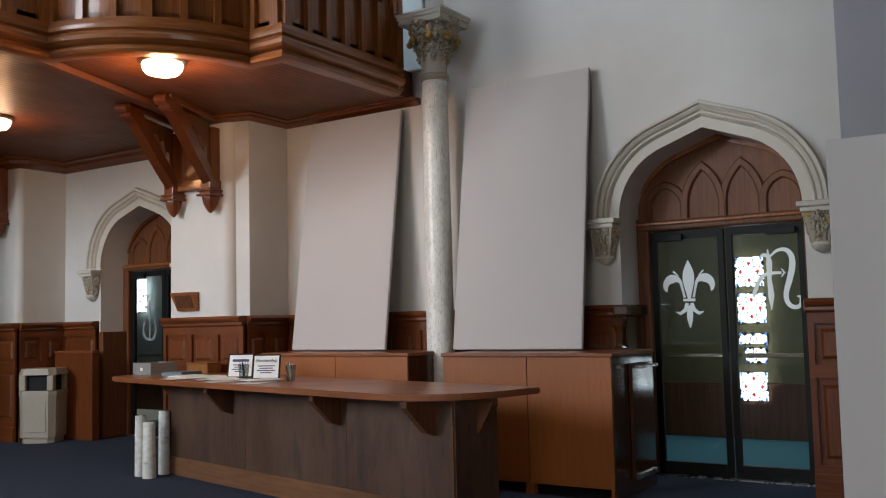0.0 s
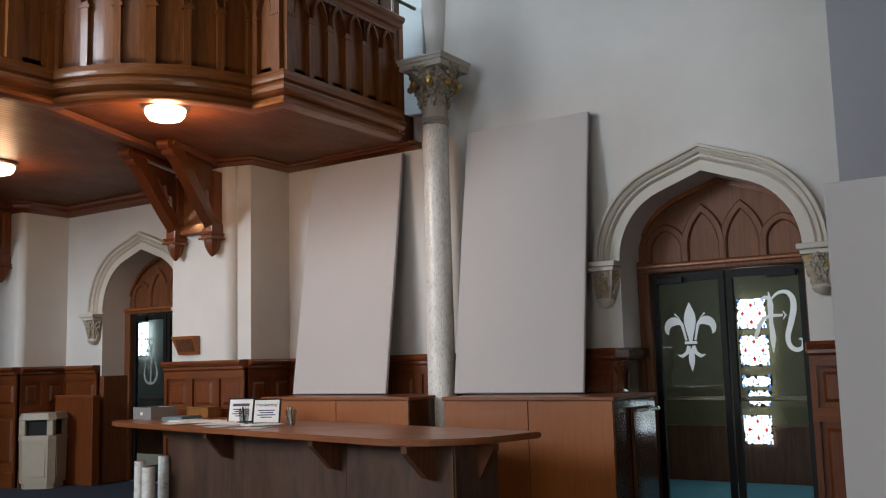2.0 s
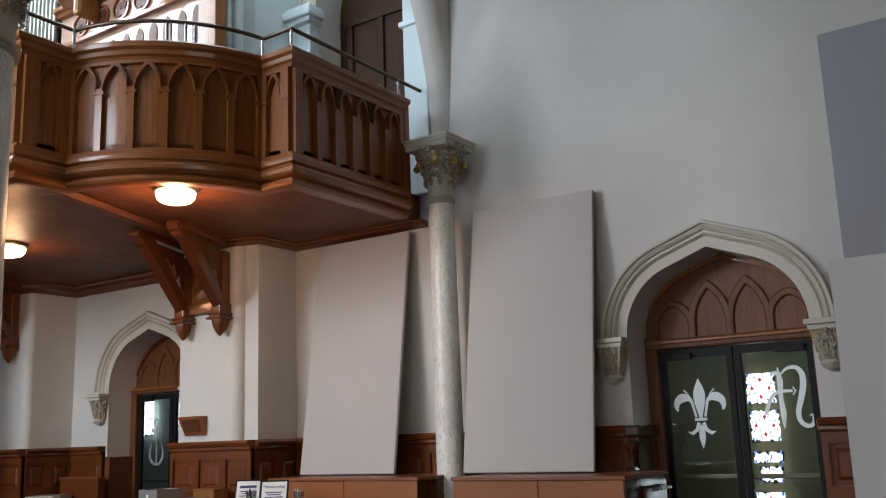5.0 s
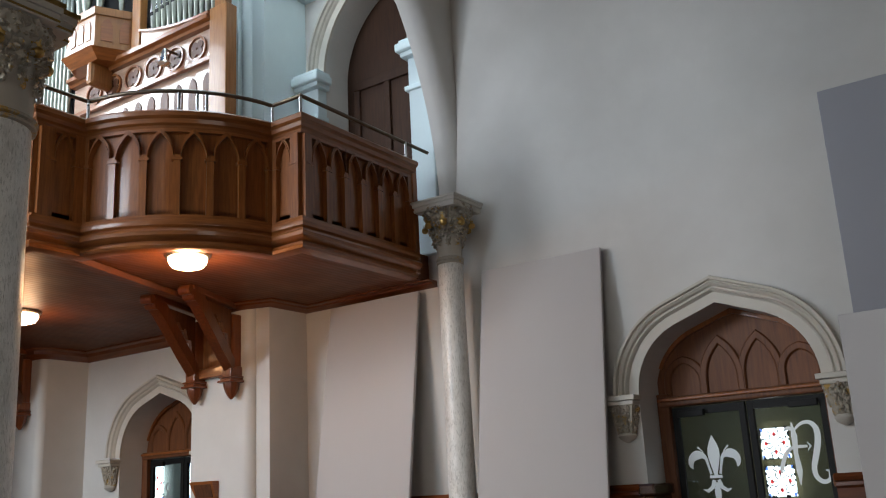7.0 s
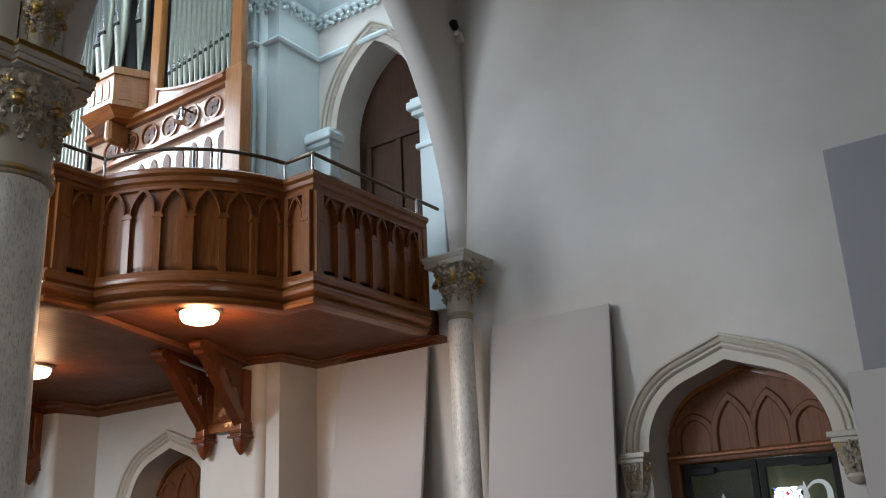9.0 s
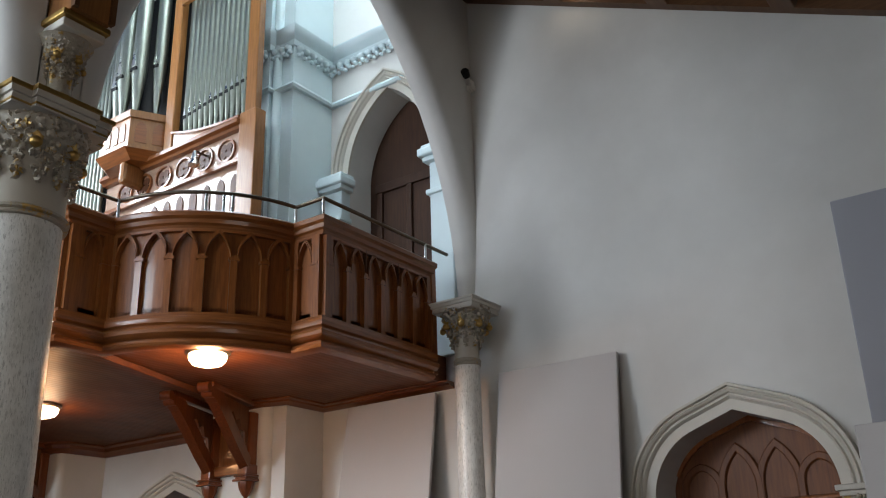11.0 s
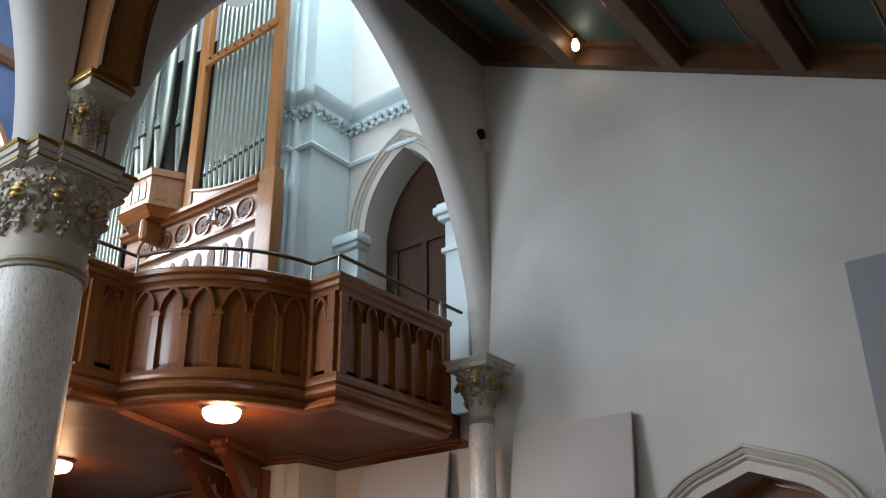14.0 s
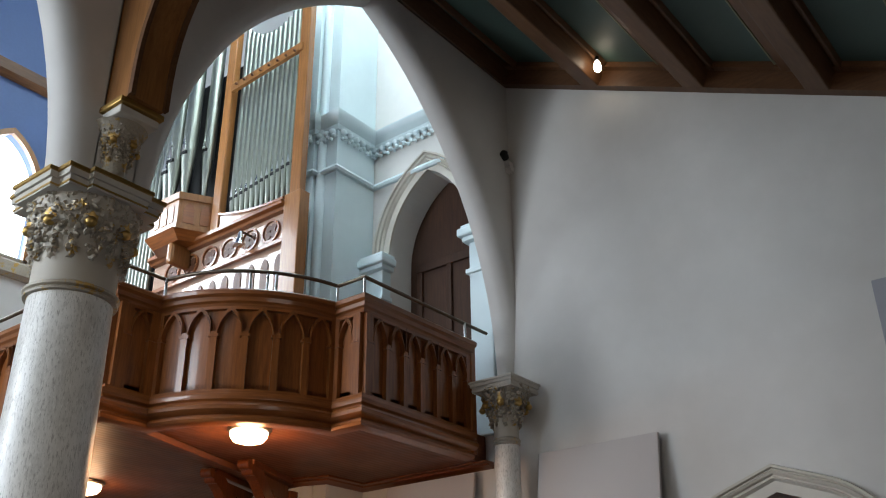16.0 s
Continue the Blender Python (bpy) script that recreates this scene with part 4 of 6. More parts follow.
BR0, BR1 = -8.05, -7.47
for x in (BR0, BR1):
    bracket(Matrix.Translation((x, PY, 0)), "brown oak bracket carrying the loft on the pier")
ob = part("bracket_rail", boxed(BR0 + 0.06, BR1 - 0.06, PY - 0.10, PY, 2.87, 2.98, bevel=0.01), OAK_X)
tagged(ob, "short oak rail between the two loft brackets", "rail")
ob = part("bracket_board", boxed(BR0 + 0.06, BR1 - 0.06, PY - 0.03, PY, 2.98, 3.5), OAK)
tagged(ob, "oak backboard behind the loft brackets", "board")
bracket(Matrix.Translation((-11.42, PY, 0)), "brown oak bracket carrying the loft on the end pier")


def ceiling_lamp(at, group, watts=34):
    ob = thing("ceiling_lamp", at, "round glass bowl ceiling lamp, lit warm", "lamp", group)
    x, y, z = at
    smooth(part("rim", lathe(bmesh.new(), [(0.12, 0), (0.19, 0), (0.198, -0.010), (0.196, -0.026), (0.184, -0.036), (0.15, -0.038)], at, 40), BRASS, ob, "pale brass rim"), 40)
    smooth(part("bowl", lathe(bmesh.new(), [(0.165, -0.03), (0.170, -0.05), (0.162, -0.085), (0.135, -0.118), (0.07, -0.138), (0.01, -0.142)], at, 36), BOWL, ob, "frosted glass bowl, glowing"), 60)
    glow("lamp_light", (x, y, z - 0.30), watts, 0.12, (1.0, 0.52, 0.23))


ceiling_lamp((-6.16, 5.11, SOFF + 0.018), "lamps under the loft")
ceiling_lamp((-9.20, 5.43, SOFF + 0.018), "lamps under the loft", 15)


# ---------- organ ----------
organ = thing("pipe_organ", (-8.6, 6.9, FLOOR2), "honey oak pipe organ with grey metal pipes on the loft", "organ")
OY = 6.40
# Black backing stands for the shade between and behind the pipes.
part("case_back", boxed(-10.9, -7.52, OY + 0.22, OY + 0.38, FLOOR2, 9.75), BLACK, organ, "case behind the pipes, black for the shade in the gaps")
part("case_body", boxed(-9.98, -7.30, OY + 0.03, OY + 0.2, FLOOR2, 6.86), SHEEN_OAK, organ, "polished panelled lower case, oak paled for its window sheen")
part("corner_post", boxed(-7.34, -7.06, OY - 0.06, OY + 0.10, FLOOR2, 6.98, bevel=0.012), HONEY, organ, "heavy oak corner post")
bm = boxed(-7.28, -7.10, OY - 0.04, OY + 0.06, 6.98, 10.55, bevel=0.01)
for k in range(9):
    box(bm, -7.30 - 0.03 * (k % 2), -7.08, OY - 0.06, OY + 0.08, 10.05 + 0.07 * k, 10.09 + 0.07 * k)
part("upper_post", bm, HONEY, organ, "slim oak post with a crocketed head")
part("middle_post", boxed(-8.76, -8.60, OY - 0.05, OY + 0.06, 6.86, 10.9, bevel=0.012), HONEY, organ)
part("shelf", sweep(bmesh.new(), [(-9.98, OY, 6.80), (-7.33, OY, 6.80)], [(0, 0), (0.04, 0), (0.06, 0.03), (0.11, 0.05), (0.11, 0.10), (-0.2, 0.10), (-0.2, 0)]), OAK_X, organ, "moulded pipe shelf")
part("sill_rail", sweep(bmesh.new(), [(-9.98, OY, 6.36), (-7.33, OY, 6.36)], [(0, 0), (0.05, 0.0), (0.05, 0.05), (0, 0.05)]), OAK_X, organ)
part("sill_rail", sweep(bmesh.new(), [(-9.98, OY, 5.70), (-7.33, OY, 5.70)], [(0, 0), (0.05, 0.0), (0.05, 0.05), (0, 0.05)]), OAK_X, organ)
for i in range(6):
    x = -9.55 + 0.385 * i
    ring = bmesh.new()
    sweep(ring, [(x + 0.145 * math.cos(k * math.pi / 12), OY + 0.03, 6.605 + 0.145 * math.sin(k * math.pi / 12)) for k in range(24)], [(-0.012, -0.03), (0.014, -0.03), (0.014, 0.0), (-0.012, 0.0)], (0, 1, 0), True)
    part("roundel_rim", ring, OAK_X, organ)
    # Discs stand proud; dark wood stands for the shade in a cut-out.
    q = bmesh.new()
    for k in range(4):
        a = math.pi / 4 + k * math.pi / 2
        m = Matrix.Translation((x + 0.062 * math.cos(a), OY + 0.024, 6.605 + 0.062 * math.sin(a))) @ Matrix.Rotation(math.pi / 2, 4, "X")
        bmesh.ops.create_cone(q, cap_ends=True, segments=16, radius1=0.050, radius2=0.050, depth=0.02, matrix=m)
    part("quatrefoil", q, DARK, organ, "quatrefoil, darkened for the shade of a cut-out")
for i in range(10):
    x = -9.66 + 0.245 * i
    top = pointed(x, 0.068, 6.13, 0.13)
    # Dark wood on the face stands for the shade of a sunk lancet.
    part("lancet", strip(bmesh.new(), arc_us(x, 0.068, 5), lambda u: 5.80, top, lambda u, w, z: (u, OY + 0.03 - 0.012 * w, z)), DARK, organ, "lancet panel, darkened for the shade of a recess")


def pipe(x, y, r, foot, mouth, top, n=14):
    bm = lathe(bmesh.new(), [(r * 0.28, foot), (r, mouth), (r, mouth + 0.05), (r, top), (r * 0.9, top)], (x, y, 0), n)
    ob = smooth(part("pipe", bm, PIPE, organ), 40)
    # No opening is cut; a black patch stands for its shade.
    bm = prism(bmesh.new(), [(x - r * 0.62, mouth - 0.015), (x + r * 0.62, mouth - 0.015), (x + r * 0.62, mouth + 0.03), (x - r * 0.62, mouth + 0.03)], lambda u, w, z: (u, y - r * 1.015 + r * 0.35 * w, z))
    part("mouth", bm, BLACK, ob, "black patch for the shade in the pipe mouth")
    bm = prism(bmesh.new(), [(x - r * 0.5, mouth + 0.04), (x + r * 0.5, mouth + 0.04), (x, mouth + 0.04 + 2.6 * r)], lambda u, w, z: (u, y - r * 1.03 + r * 0.2 * w, z))
    part("lip", bm, CHROME, ob, "bright flattened lip")


for i in range(13):
    x = -8.49 + 1.16 * i / 12
    e = abs(i - 6) / 6
    pipe(x, OY + 0.07, 0.043, 6.90, 7.36 + 0.18 * (1 - e) * 0 + 0.14 * i / 12, 10.05 - 0.30 * (1 - e * e) + 0.10)
bm = sweep(bmesh.new(), [(-8.6, OY - 0.02, 9.06), (-7.2, OY - 0.02, 9.12)], [(0, 0), (0.05, 0.0), (0.05, 0.12), (0, 0.12)])
part("pipe_stay", bm, HONEY, organ, "oak stay across the pipes")
for i in range(8):
    x = -8.46 + 0.165 * i
    part("stud", lathe(bmesh.new(), [(0.02, 0), (0.02, 0.02), (0.005, 0.03)], (x, OY - 0.10, 9.11), 8), DARK, organ)
swag = [(-8.58 + 1.24 * k / 14, 6.93 + 0.19 * (1 - k / 14) ** 2.2) for k in range(15)]
part("swag_board", prism(bmesh.new(), [(-8.58, 6.88), (-7.34, 6.88)] + swag[::-1], lambda u, w, z: (u, OY - 0.035 + 0.02 * w, z)), SHEEN_OAK, organ, "curved oak board at the pipe feet")
part("swag_rail", sweep(bmesh.new(), [(u, OY - 0.02, z) for u, z in swag], [(-0.03, 0), (0.06, 0), (0.065, 0.025), (-0.03, 0.035)]), OAK_X, organ, "moulded edge of the curved board")

# tower bay that stands forward
bay = [(-9.98, 0.10), (-9.62, -0.36), (-9.05, -0.36), (-8.80, 0.10)]
bm = bmesh.new()
for z0, z1, g in ((6.95, 7.02, 0.03), (7.02, 7.40, 0.0), (7.40, 7.50, 0.05)):
    pl = [(-9.4 + (u + 9.4) * (1 + g), OY + v * (1 + g) - g * 0.1) for u, v in bay]
    prism(bm, pl, lambda u, w, z, z0=z0, z1=z1: (u, z, z0 + (z1 - z0) * w))
part("tower_base", bm, HONEY, organ, "oak bay under the tall pipes")
bm = bmesh.new()
prism(bm, [(-10.02, OY + 0.12), (-9.64, OY - 0.42), (-9.03, OY - 0.42), (-8.76, OY + 0.12)], lambda u, w, z: (u + (-9.4 - u) * 0.14 * (1 - w), z + (OY + 0.2 - z) * 0.22 * (1 - w), 6.84 + 0.12 * w))
part("tower_corbel", bm, OAK_X, organ, "moulded corbel under the bay")
for x in (-9.48, -9.32, -9.18):
    top = pointed(x, 0.05, 7.26, 0.09)
    part("lancet", strip(bmesh.new(), arc_us(x, 0.05, 5), lambda u: 7.08, top, lambda u, w, z: (u, OY - 0.362 - 0.008 * w, z)), OAK_X, organ)
bay_side = Vector((0.25, 0.46)).normalized()
for k in (0.14, 0.36):
    u0 = Vector((-9.05, OY - 0.36)) + bay_side * k
    out2 = Vector((bay_side.y, -bay_side.x))
    top = pointed(0.0, 0.07, 7.24, 0.12)
    bm = strip(bmesh.new(), arc_us(0.0, 0.07, 6), lambda u: 7.06, top, lambda u, w, z: ((u0 + bay_side * u + out2 * (0.012 * w - 0.004)).x, (u0 + bay_side * u + out2 * (0.012 * w - 0.004)).y, z))
    part("lancet", bm, OAK_X, organ, "sunk pointed panel")
part("bay_bracket", boxed(-9.30, -9.18, OY - 0.30, OY + 0.04, 6.55, 6.86, bevel=0.05), HONEY, organ, "carved bracket under the bay")
for i, (x, y, r) in enumerate(((-9.85, 0.02, 0.085), (-9.66, -0.16, 0.095), (-9.42, -0.24, 0.11), (-9.17, -0.22, 0.10), (-8.97, -0.05, 0.085))):
    pipe(x, OY + y, r, 7.50, 8.02 + 0.05 * i, 10.9, 18)
for i in range(10):
    pipe(-10.95 + 0.088 * i, OY + 0.05, 0.036, 5.9, 6.4 - 0.03 * i, 10.0 - 0.12 * (9 - i))
part("side_case", boxed(-11.0, -8.8, OY + 0.12, OY + 0.5, FLOOR2, 5.9), SHEEN_OAK, organ, "polished panelled lower case, oak paled for its window sheen")

# small bell lamp fixed on the case
ob = thing("organ_lamp", (-8.0, OY - 0.1, 6.5), "small metal bell lamp on the organ case", "lamp")
smooth(part("shade", lathe(bmesh.new(), [(0.02, 0.19), (0.03, 0.16), (0.045, 0.06), (0.075, 0.0), (0.07, 0.0)], (-7.98, OY - 0.16, 6.46), 20), CHROME, ob, "grey bell shade"), 50)
part("arm", boxed(-7.99, -7.97, OY - 0.16, OY + 0.03, 6.64, 6.66), BRONZE, ob, "thin arm")

# ---------- doors ----------
def ribbon(bm, pts, widths, y, t=0.004):
    """A flat band of varying width on a door pane."""
    pts = [Vector(p) for p in pts]
    left, right = [], []
    for i, p in enumerate(pts):
        a = pts[max(0, i - 1)]
        b = pts[min(len(pts) - 1, i + 1)]
        d = (b - a).normalized()
        n = Vector((-d.y, d.x)) * widths[i] / 2
        left.append(p + n)
        right.append(p - n)
    for i in range(len(pts) - 1):
        q = [left[i], left[i + 1], right[i + 1], right[i]]
        prism(bm, [(v.x, v.y) for v in q], lambda u, w, z: (u, y - t * w, z))
    return bm


def eased(pts, widths, n=4):
    """A smooth run through the given points and widths."""
    p = [Vector((*q, w)) for q, w in zip(pts, widths)]
    out = []
    for i in range(len(p) - 1):
        a, b, c, d = p[max(0, i - 1)], p[i], p[i + 1], p[min(len(p) - 1, i + 2)]
        for k in range(n):
            t = k / n
            out.append(0.5 * (2 * b + (c - a) * t + (2 * a - 5 * b + 4 * c - d) * t * t + (3 * b - a - 3 * c + d) * t ** 3))
    out.append(p[-1])
    return [(q.x, q.y) for q in out], [max(0.003, q.z) for q in out]


def turn_pts(c, r, a0, a1, n=12, sx=1.0):
    return [(c[0] + sx * r * math.cos(math.radians(a)), c[1] + r * math.sin(math.radians(a))) for a in span(a0, a1, n)]


def lily(cx, cz, h, y):
    bm = bmesh.new()
    k = h / 0.6
    ts = span(0, 1, 14)
    ribbon(bm, [(cx, cz + k * (-0.04 + 0.34 * t)) for t in ts], [max(0.004, k * 0.105 * math.sin(math.pi * (0.10 + 0.90 * t ** 1.35)) ** 1.1) for t in ts], y)
    for s in (-1, 1):
        path = [(cx + s * k * 0.040, cz - k * 0.03), (cx + s * k * 0.056, cz + k * 0.04)] + turn_pts((cx + s * k * 0.135, cz + k * 0.065), k * 0.075, 150, -35, 10, s)
        ribbon(bm, path, [k * v for v in (0.020, 0.020, 0.026, 0.038, 0.056, 0.072, 0.078, 0.074, 0.064, 0.054, 0.044, 0.030, 0.006)], y - 0.0007 * (2 + s))
        path = [(cx + s * k * 0.02, cz - k * 0.08), (cx + s * k * 0.04, cz - k * 0.14), (cx + s * k * 0.085, cz - k * 0.17), (cx + s * k * 0.125, cz - k * 0.155)]
        ribbon(bm, path, [k * v for v in (0.03, 0.034, 0.03, 0.006)], y - 0.0007 * (2 + s))
        ribbon(bm, [(cx + s * k * 0.09, cz + k * 0.16), (cx + s * k * 0.135, cz + k * 0.205)], [0.006, 0.016], y)
    ribbon(bm, [(cx - k * 0.055, cz - k * 0.052), (cx + k * 0.055, cz - k * 0.052)], [k * 0.024] * 2, y - 0.0031)
    ts = span(0, 1, 8)
    ribbon(bm, [(cx, cz - k * (0.10 + 0.20 * t)) for t in ts], [max(0.004, k * 0.055 * math.sin(math.pi * (0.1 + 0.9 * t))) for t in ts], y)
    return bm


def cross_m(cx, cz, h, y):
    """A lettered M whose middle stroke is a cross."""
    bm = bmesh.new()
    k = h / 0.5
    ribbon(bm, [(cx - k * 0.045, cz + k * 0.25), (cx - k * 0.035, cz + k * 0.14), (cx - k * 0.04, cz), (cx - k * 0.03, cz - k * 0.14), (cx - k * 0.035, cz - k * 0.26)], [k * v for v in (0.008, 0.05, 0.034, 0.05, 0.006)], y)
    ribbon(bm, [(cx - k * 0.06, cz + k * 0.05), (cx + k * 0.06, cz + k * 0.05)], [k * 0.03, k * 0.022], y - 0.0005)
    ribbon(bm, [(cx + k * 0.06, cz + k * 0.085), (cx + k * 0.085, cz + k * 0.05), (cx + k * 0.06, cz + k * 0.015)], [0.006, 0.02, 0.006], y)
    left = [(cx - k * 0.045, cz + k * 0.05), (cx - k * 0.09, cz + k * 0.03), (cx - k * 0.13, cz - k * 0.02), (cx - k * 0.155, cz - k * 0.08), (cx - k * 0.17, cz - k * 0.12), (cx - k * 0.18, cz - k * 0.15)]
    ribbon(bm, *eased([(cx - k * 0.035, cz + k * 0.19), (cx - k * 0.08, cz + k * 0.205), (cx - k * 0.12, cz + k * 0.18)], [k * 0.03, k * 0.03, 0.006]), y - 0.001)
    ribbon(bm, *eased(left, [k * v for v in (0.02, 0.03, 0.034, 0.034, 0.03, 0.008)]), y - 0.0015)
    right = [(cx - k * 0.035, cz + k * 0.18), (cx + k * 0.03, cz + k * 0.235), (cx + k * 0.10, cz + k * 0.24), (cx + k * 0.145, cz + k * 0.19), (cx + k * 0.15, cz + k * 0.10), (cx + k * 0.12, cz - k * 0.02), (cx + k * 0.09, cz - k * 0.12), (cx + k * 0.10, cz - k * 0.20), (cx + k * 0.15, cz - k * 0.24), (cx + k * 0.20, cz - k * 0.22), (cx + k * 0.205, cz - k * 0.16), (cx + k * 0.175, cz - k * 0.15)]
    ribbon(bm, *eased(right, [k * v for v in (0.014, 0.024, 0.034, 0.044, 0.05, 0.048, 0.042, 0.038, 0.036, 0.03, 0.024, 0.01)]), y - 0.002)
    return bm


def anchor(cx, cz, h, y):
    bm = bmesh.new()
    ribbon(bm, [(cx, cz + h * 0.36), (cx, cz - h * 0.45)], [0.026, 0.026], y)
    ribbon(bm, [(cx - 0.10, cz + h * 0.24), (cx + 0.10, cz + h * 0.24)], [0.026, 0.026], y - 0.0007)
    ribbon(bm, turn_pts((cx, cz + h * 0.43), 0.045, -90, 270, 16), [0.02] * 17, y - 0.0014)
    for s in (-1, 1):
        path = [(cx + s * h * u, cz + h * v) for u, v in ((0.0, -0.46), (0.09, -0.44), (0.17, -0.37), (0.21, -0.27), (0.20, -0.17), (0.17, -0.08), (0.165, 0.0))]
        ribbon(bm, *eased(path, [0.03, 0.034, 0.036, 0.034, 0.03, 0.026, 0.012]), y - 0.0007 * (4 + s))
    return bm


def glazed_doors(name, c, spring, top, deco, label):
    y = 8.0
    ob = thing(name, (c, y, 0), label, "door", "", "structure")
    for s in (-1, 1):
        x0, x1 = sorted((c + s * 0.665, c + s * 0.775))
        part("jamb", boxed(x0, x1, y - 0.05, y + 0.05, 0, spring + 0.02, bevel=0.01), OAK_DULL, ob, "brown oak door post")
    bm = strip(bmesh.new(), arc_us(c, 0.775), lambda u: 2.16, lambda u: top(u) + 0.02, lambda u, w, z: (u, y + 0.02 + 0.06 * w, z))
    head = part("tympanum", bm, OAK_DULL, ob, "brown oak board filling the arch head")
    part("lintel", boxed(c - 0.77, c + 0.77, y - 0.06, y + 0.10, 2.15, 2.24, bevel=0.015), OAK_DULL, ob, "brown oak lintel")
    part("lintel_moulding", boxed(c - 0.76, c + 0.76, y - 0.085, y - 0.06, 2.195, 2.225, bevel=0.008), OAK, ob, "moulded edge of the lintel")
    for cc, lim, yr in ((-0.51, 0.20, y + 0.015), (-0.17, 0.34, y + 0.011), (0.17, 0.34, y + 0.015), (0.51, 0.20, y + 0.011)):
        f = pointed(c + cc, 0.165, 2.36, lim)
        path = [(c + cc - 0.165, yr, 2.24)] + [(u, yr, min(f(u), top(u) - 0.03)) for u in arc_us(c + cc, 0.165, 9)] + [(c + cc + 0.165, yr, 2.24)]
        smooth(part("tracery_rib", sweep(bmesh.new(), path, [(-0.034, -0.004), (-0.022, -0.018), (0.022, -0.018), (0.034, -0.004), (0.034, 0.01), (-0.034, 0.01)], (0, 1, 0)), OAK_DULL, head), 30)
    rim = [(u, y + 0.015, top(u) - 0.015) for u in arc_us(c, 0.73)]
    smooth(part("tracery_rib", sweep(bmesh.new(), rim, [(-0.025, -0.03), (0.03, -0.03), (0.03, 0.01), (-0.025, 0.01)], (0, 1, 0)), OAK, head), 30)
    for s in (-1, 1):
        x0, x1 = sorted((c + s * 0.008, c + s * 0.66))
        leaf = thing("door_leaf", ((x0 + x1) / 2, y, 0), "", "")
        leaf.parent = ob
        leaf.matrix_parent_inverse = ob.matrix_basis.inverted()
        bm = boxed(x0, x0 + 0.055, y, y + 0.045, 0.01, 2.14, bevel=0.004)
        box(bm, x1 - 0.055, x1, y, y + 0.045, 0.01, 2.14, bevel=0.004)
        box(bm, x0 + 0.055, x1 - 0.055, y, y + 0.045, 0.01, 0.12)
        box(bm, x0 + 0.055, x1 - 0.055, y, y + 0.045, 2.07, 2.14)
        part("frame", bm, BLACK, leaf, "dark bronze metal door frame")
        pane = part("pane", boxed(x0 + 0.055, x1 - 0.055, y + 0.02, y + 0.026, 0.12, 2.07), GLASS, leaf, "clear glass pane")
        pane.visible_shadow = False
        part("push_bar", boxed(x0 + 0.05, x1 - 0.05, y + 0.06, y + 0.09, 1.02, 1.06, bevel=0.006), BRONZE, leaf, "dark metal push bar")
        part("door_closer", boxed(x0 + 0.06 if s < 0 else x1 - 0.30, x0 + 0.30 if s < 0 else x1 - 0.06, y - 0.05, y, 2.05, 2.11, bevel=0.006), BLACK, leaf, "dark door closer")
        deco(s, (x0 + x1) / 2, y + 0.019, leaf)
    part("threshold", boxed(c - 0.66, c + 0.66, y - 0.06, y + 0.08, 0, 0.012), CHROME, ob, "metal threshold strip")
    return ob


def main_deco(s, cx, y, leaf):
    if s < 0:
        part("lily_decal", lily(cx + 0.0, 1.58, 0.60, y), VINYL, leaf, "white fleur-de-lis decal on the glass")
    else:
        part("letter_decal", cross_m(cx + 0.065, 1.68, 0.50, y), VINYL, leaf, "white ornamental M decal on the glass")


def side_deco(s, cx, y, leaf):
    part("anchor_decal", anchor(cx + 0.02, 1.52, 0.60, y), FROST, leaf, "pale anchor decal on the glass")


glazed_doors("door_1", DOOR_C + 0.02, 2.25, d_top, main_deco, "closed glazed double doors with white decals under an oak arch head")
glazed_doors("door_2", SIDE_C + 0.0, 2.18, s_top, side_deco, "closed glazed double doors with an anchor decal")

ob = thing("door_3", (UP_C, W + 0.3, FLOOR2), "closed brown oak door in the loft", "door", "", "structure")
part("door_board", strip(bmesh.new(), arc_us(UP_C, 0.64, 10), lambda u: FLOOR2, lambda u: u_top(u) + 0.02, lambda u, w, z: (u, W + 0.43 + 0.06 * w, z)), RECESS_OAK, ob, "brown oak board, darkened for the recess shade")
for x0, x1, z0, z1 in ((-0.5, -0.42, FLOOR2, 6.3), (0.42, 0.5, FLOOR2, 6.3), (-0.04, 0.04, FLOOR2, 6.3), (-0.52, 0.52, 6.3, 6.42)):
    part("door_stile", boxed(UP_C + x0, UP_C + x1, W + 0.39, W + 0.43, z0, z1, bevel=0.01), RECESS_OAK, ob)

# vestibules behind the doors
def vestibule(x0, x1, name, y0, paint, label):
    bm = boxed(x0, x1, 10.7, 10.85, 0, 3.4)
    box(bm, x0 - 0.15, x0, y0, 10.85, 0, 3.4)
    box(bm, x1, x1 + 0.15, 8.24, 10.85, 0, 3.4)
    if x0 < -11.6:
        box(bm, x0, -11.6, y0, y0 + 0.15, 0, 3.4)
    setting(part(name, bm, paint), label, "wall")
    setting(part("vestibule_ceiling", boxed(x0 - 0.15, x1 + 0.15, y0, 10.85, 3.4, 3.5), WALL), "white vestibule ceiling", "ceiling")
    setting(part("vestibule_wainscot", boxed(x0, x1, 10.64, 10.70, 0, 0.62, bevel=0.01), DARK), "dark vestibule wainscot", "wainscot")


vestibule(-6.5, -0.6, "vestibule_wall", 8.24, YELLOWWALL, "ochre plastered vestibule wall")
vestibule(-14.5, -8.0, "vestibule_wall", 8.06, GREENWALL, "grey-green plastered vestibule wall")


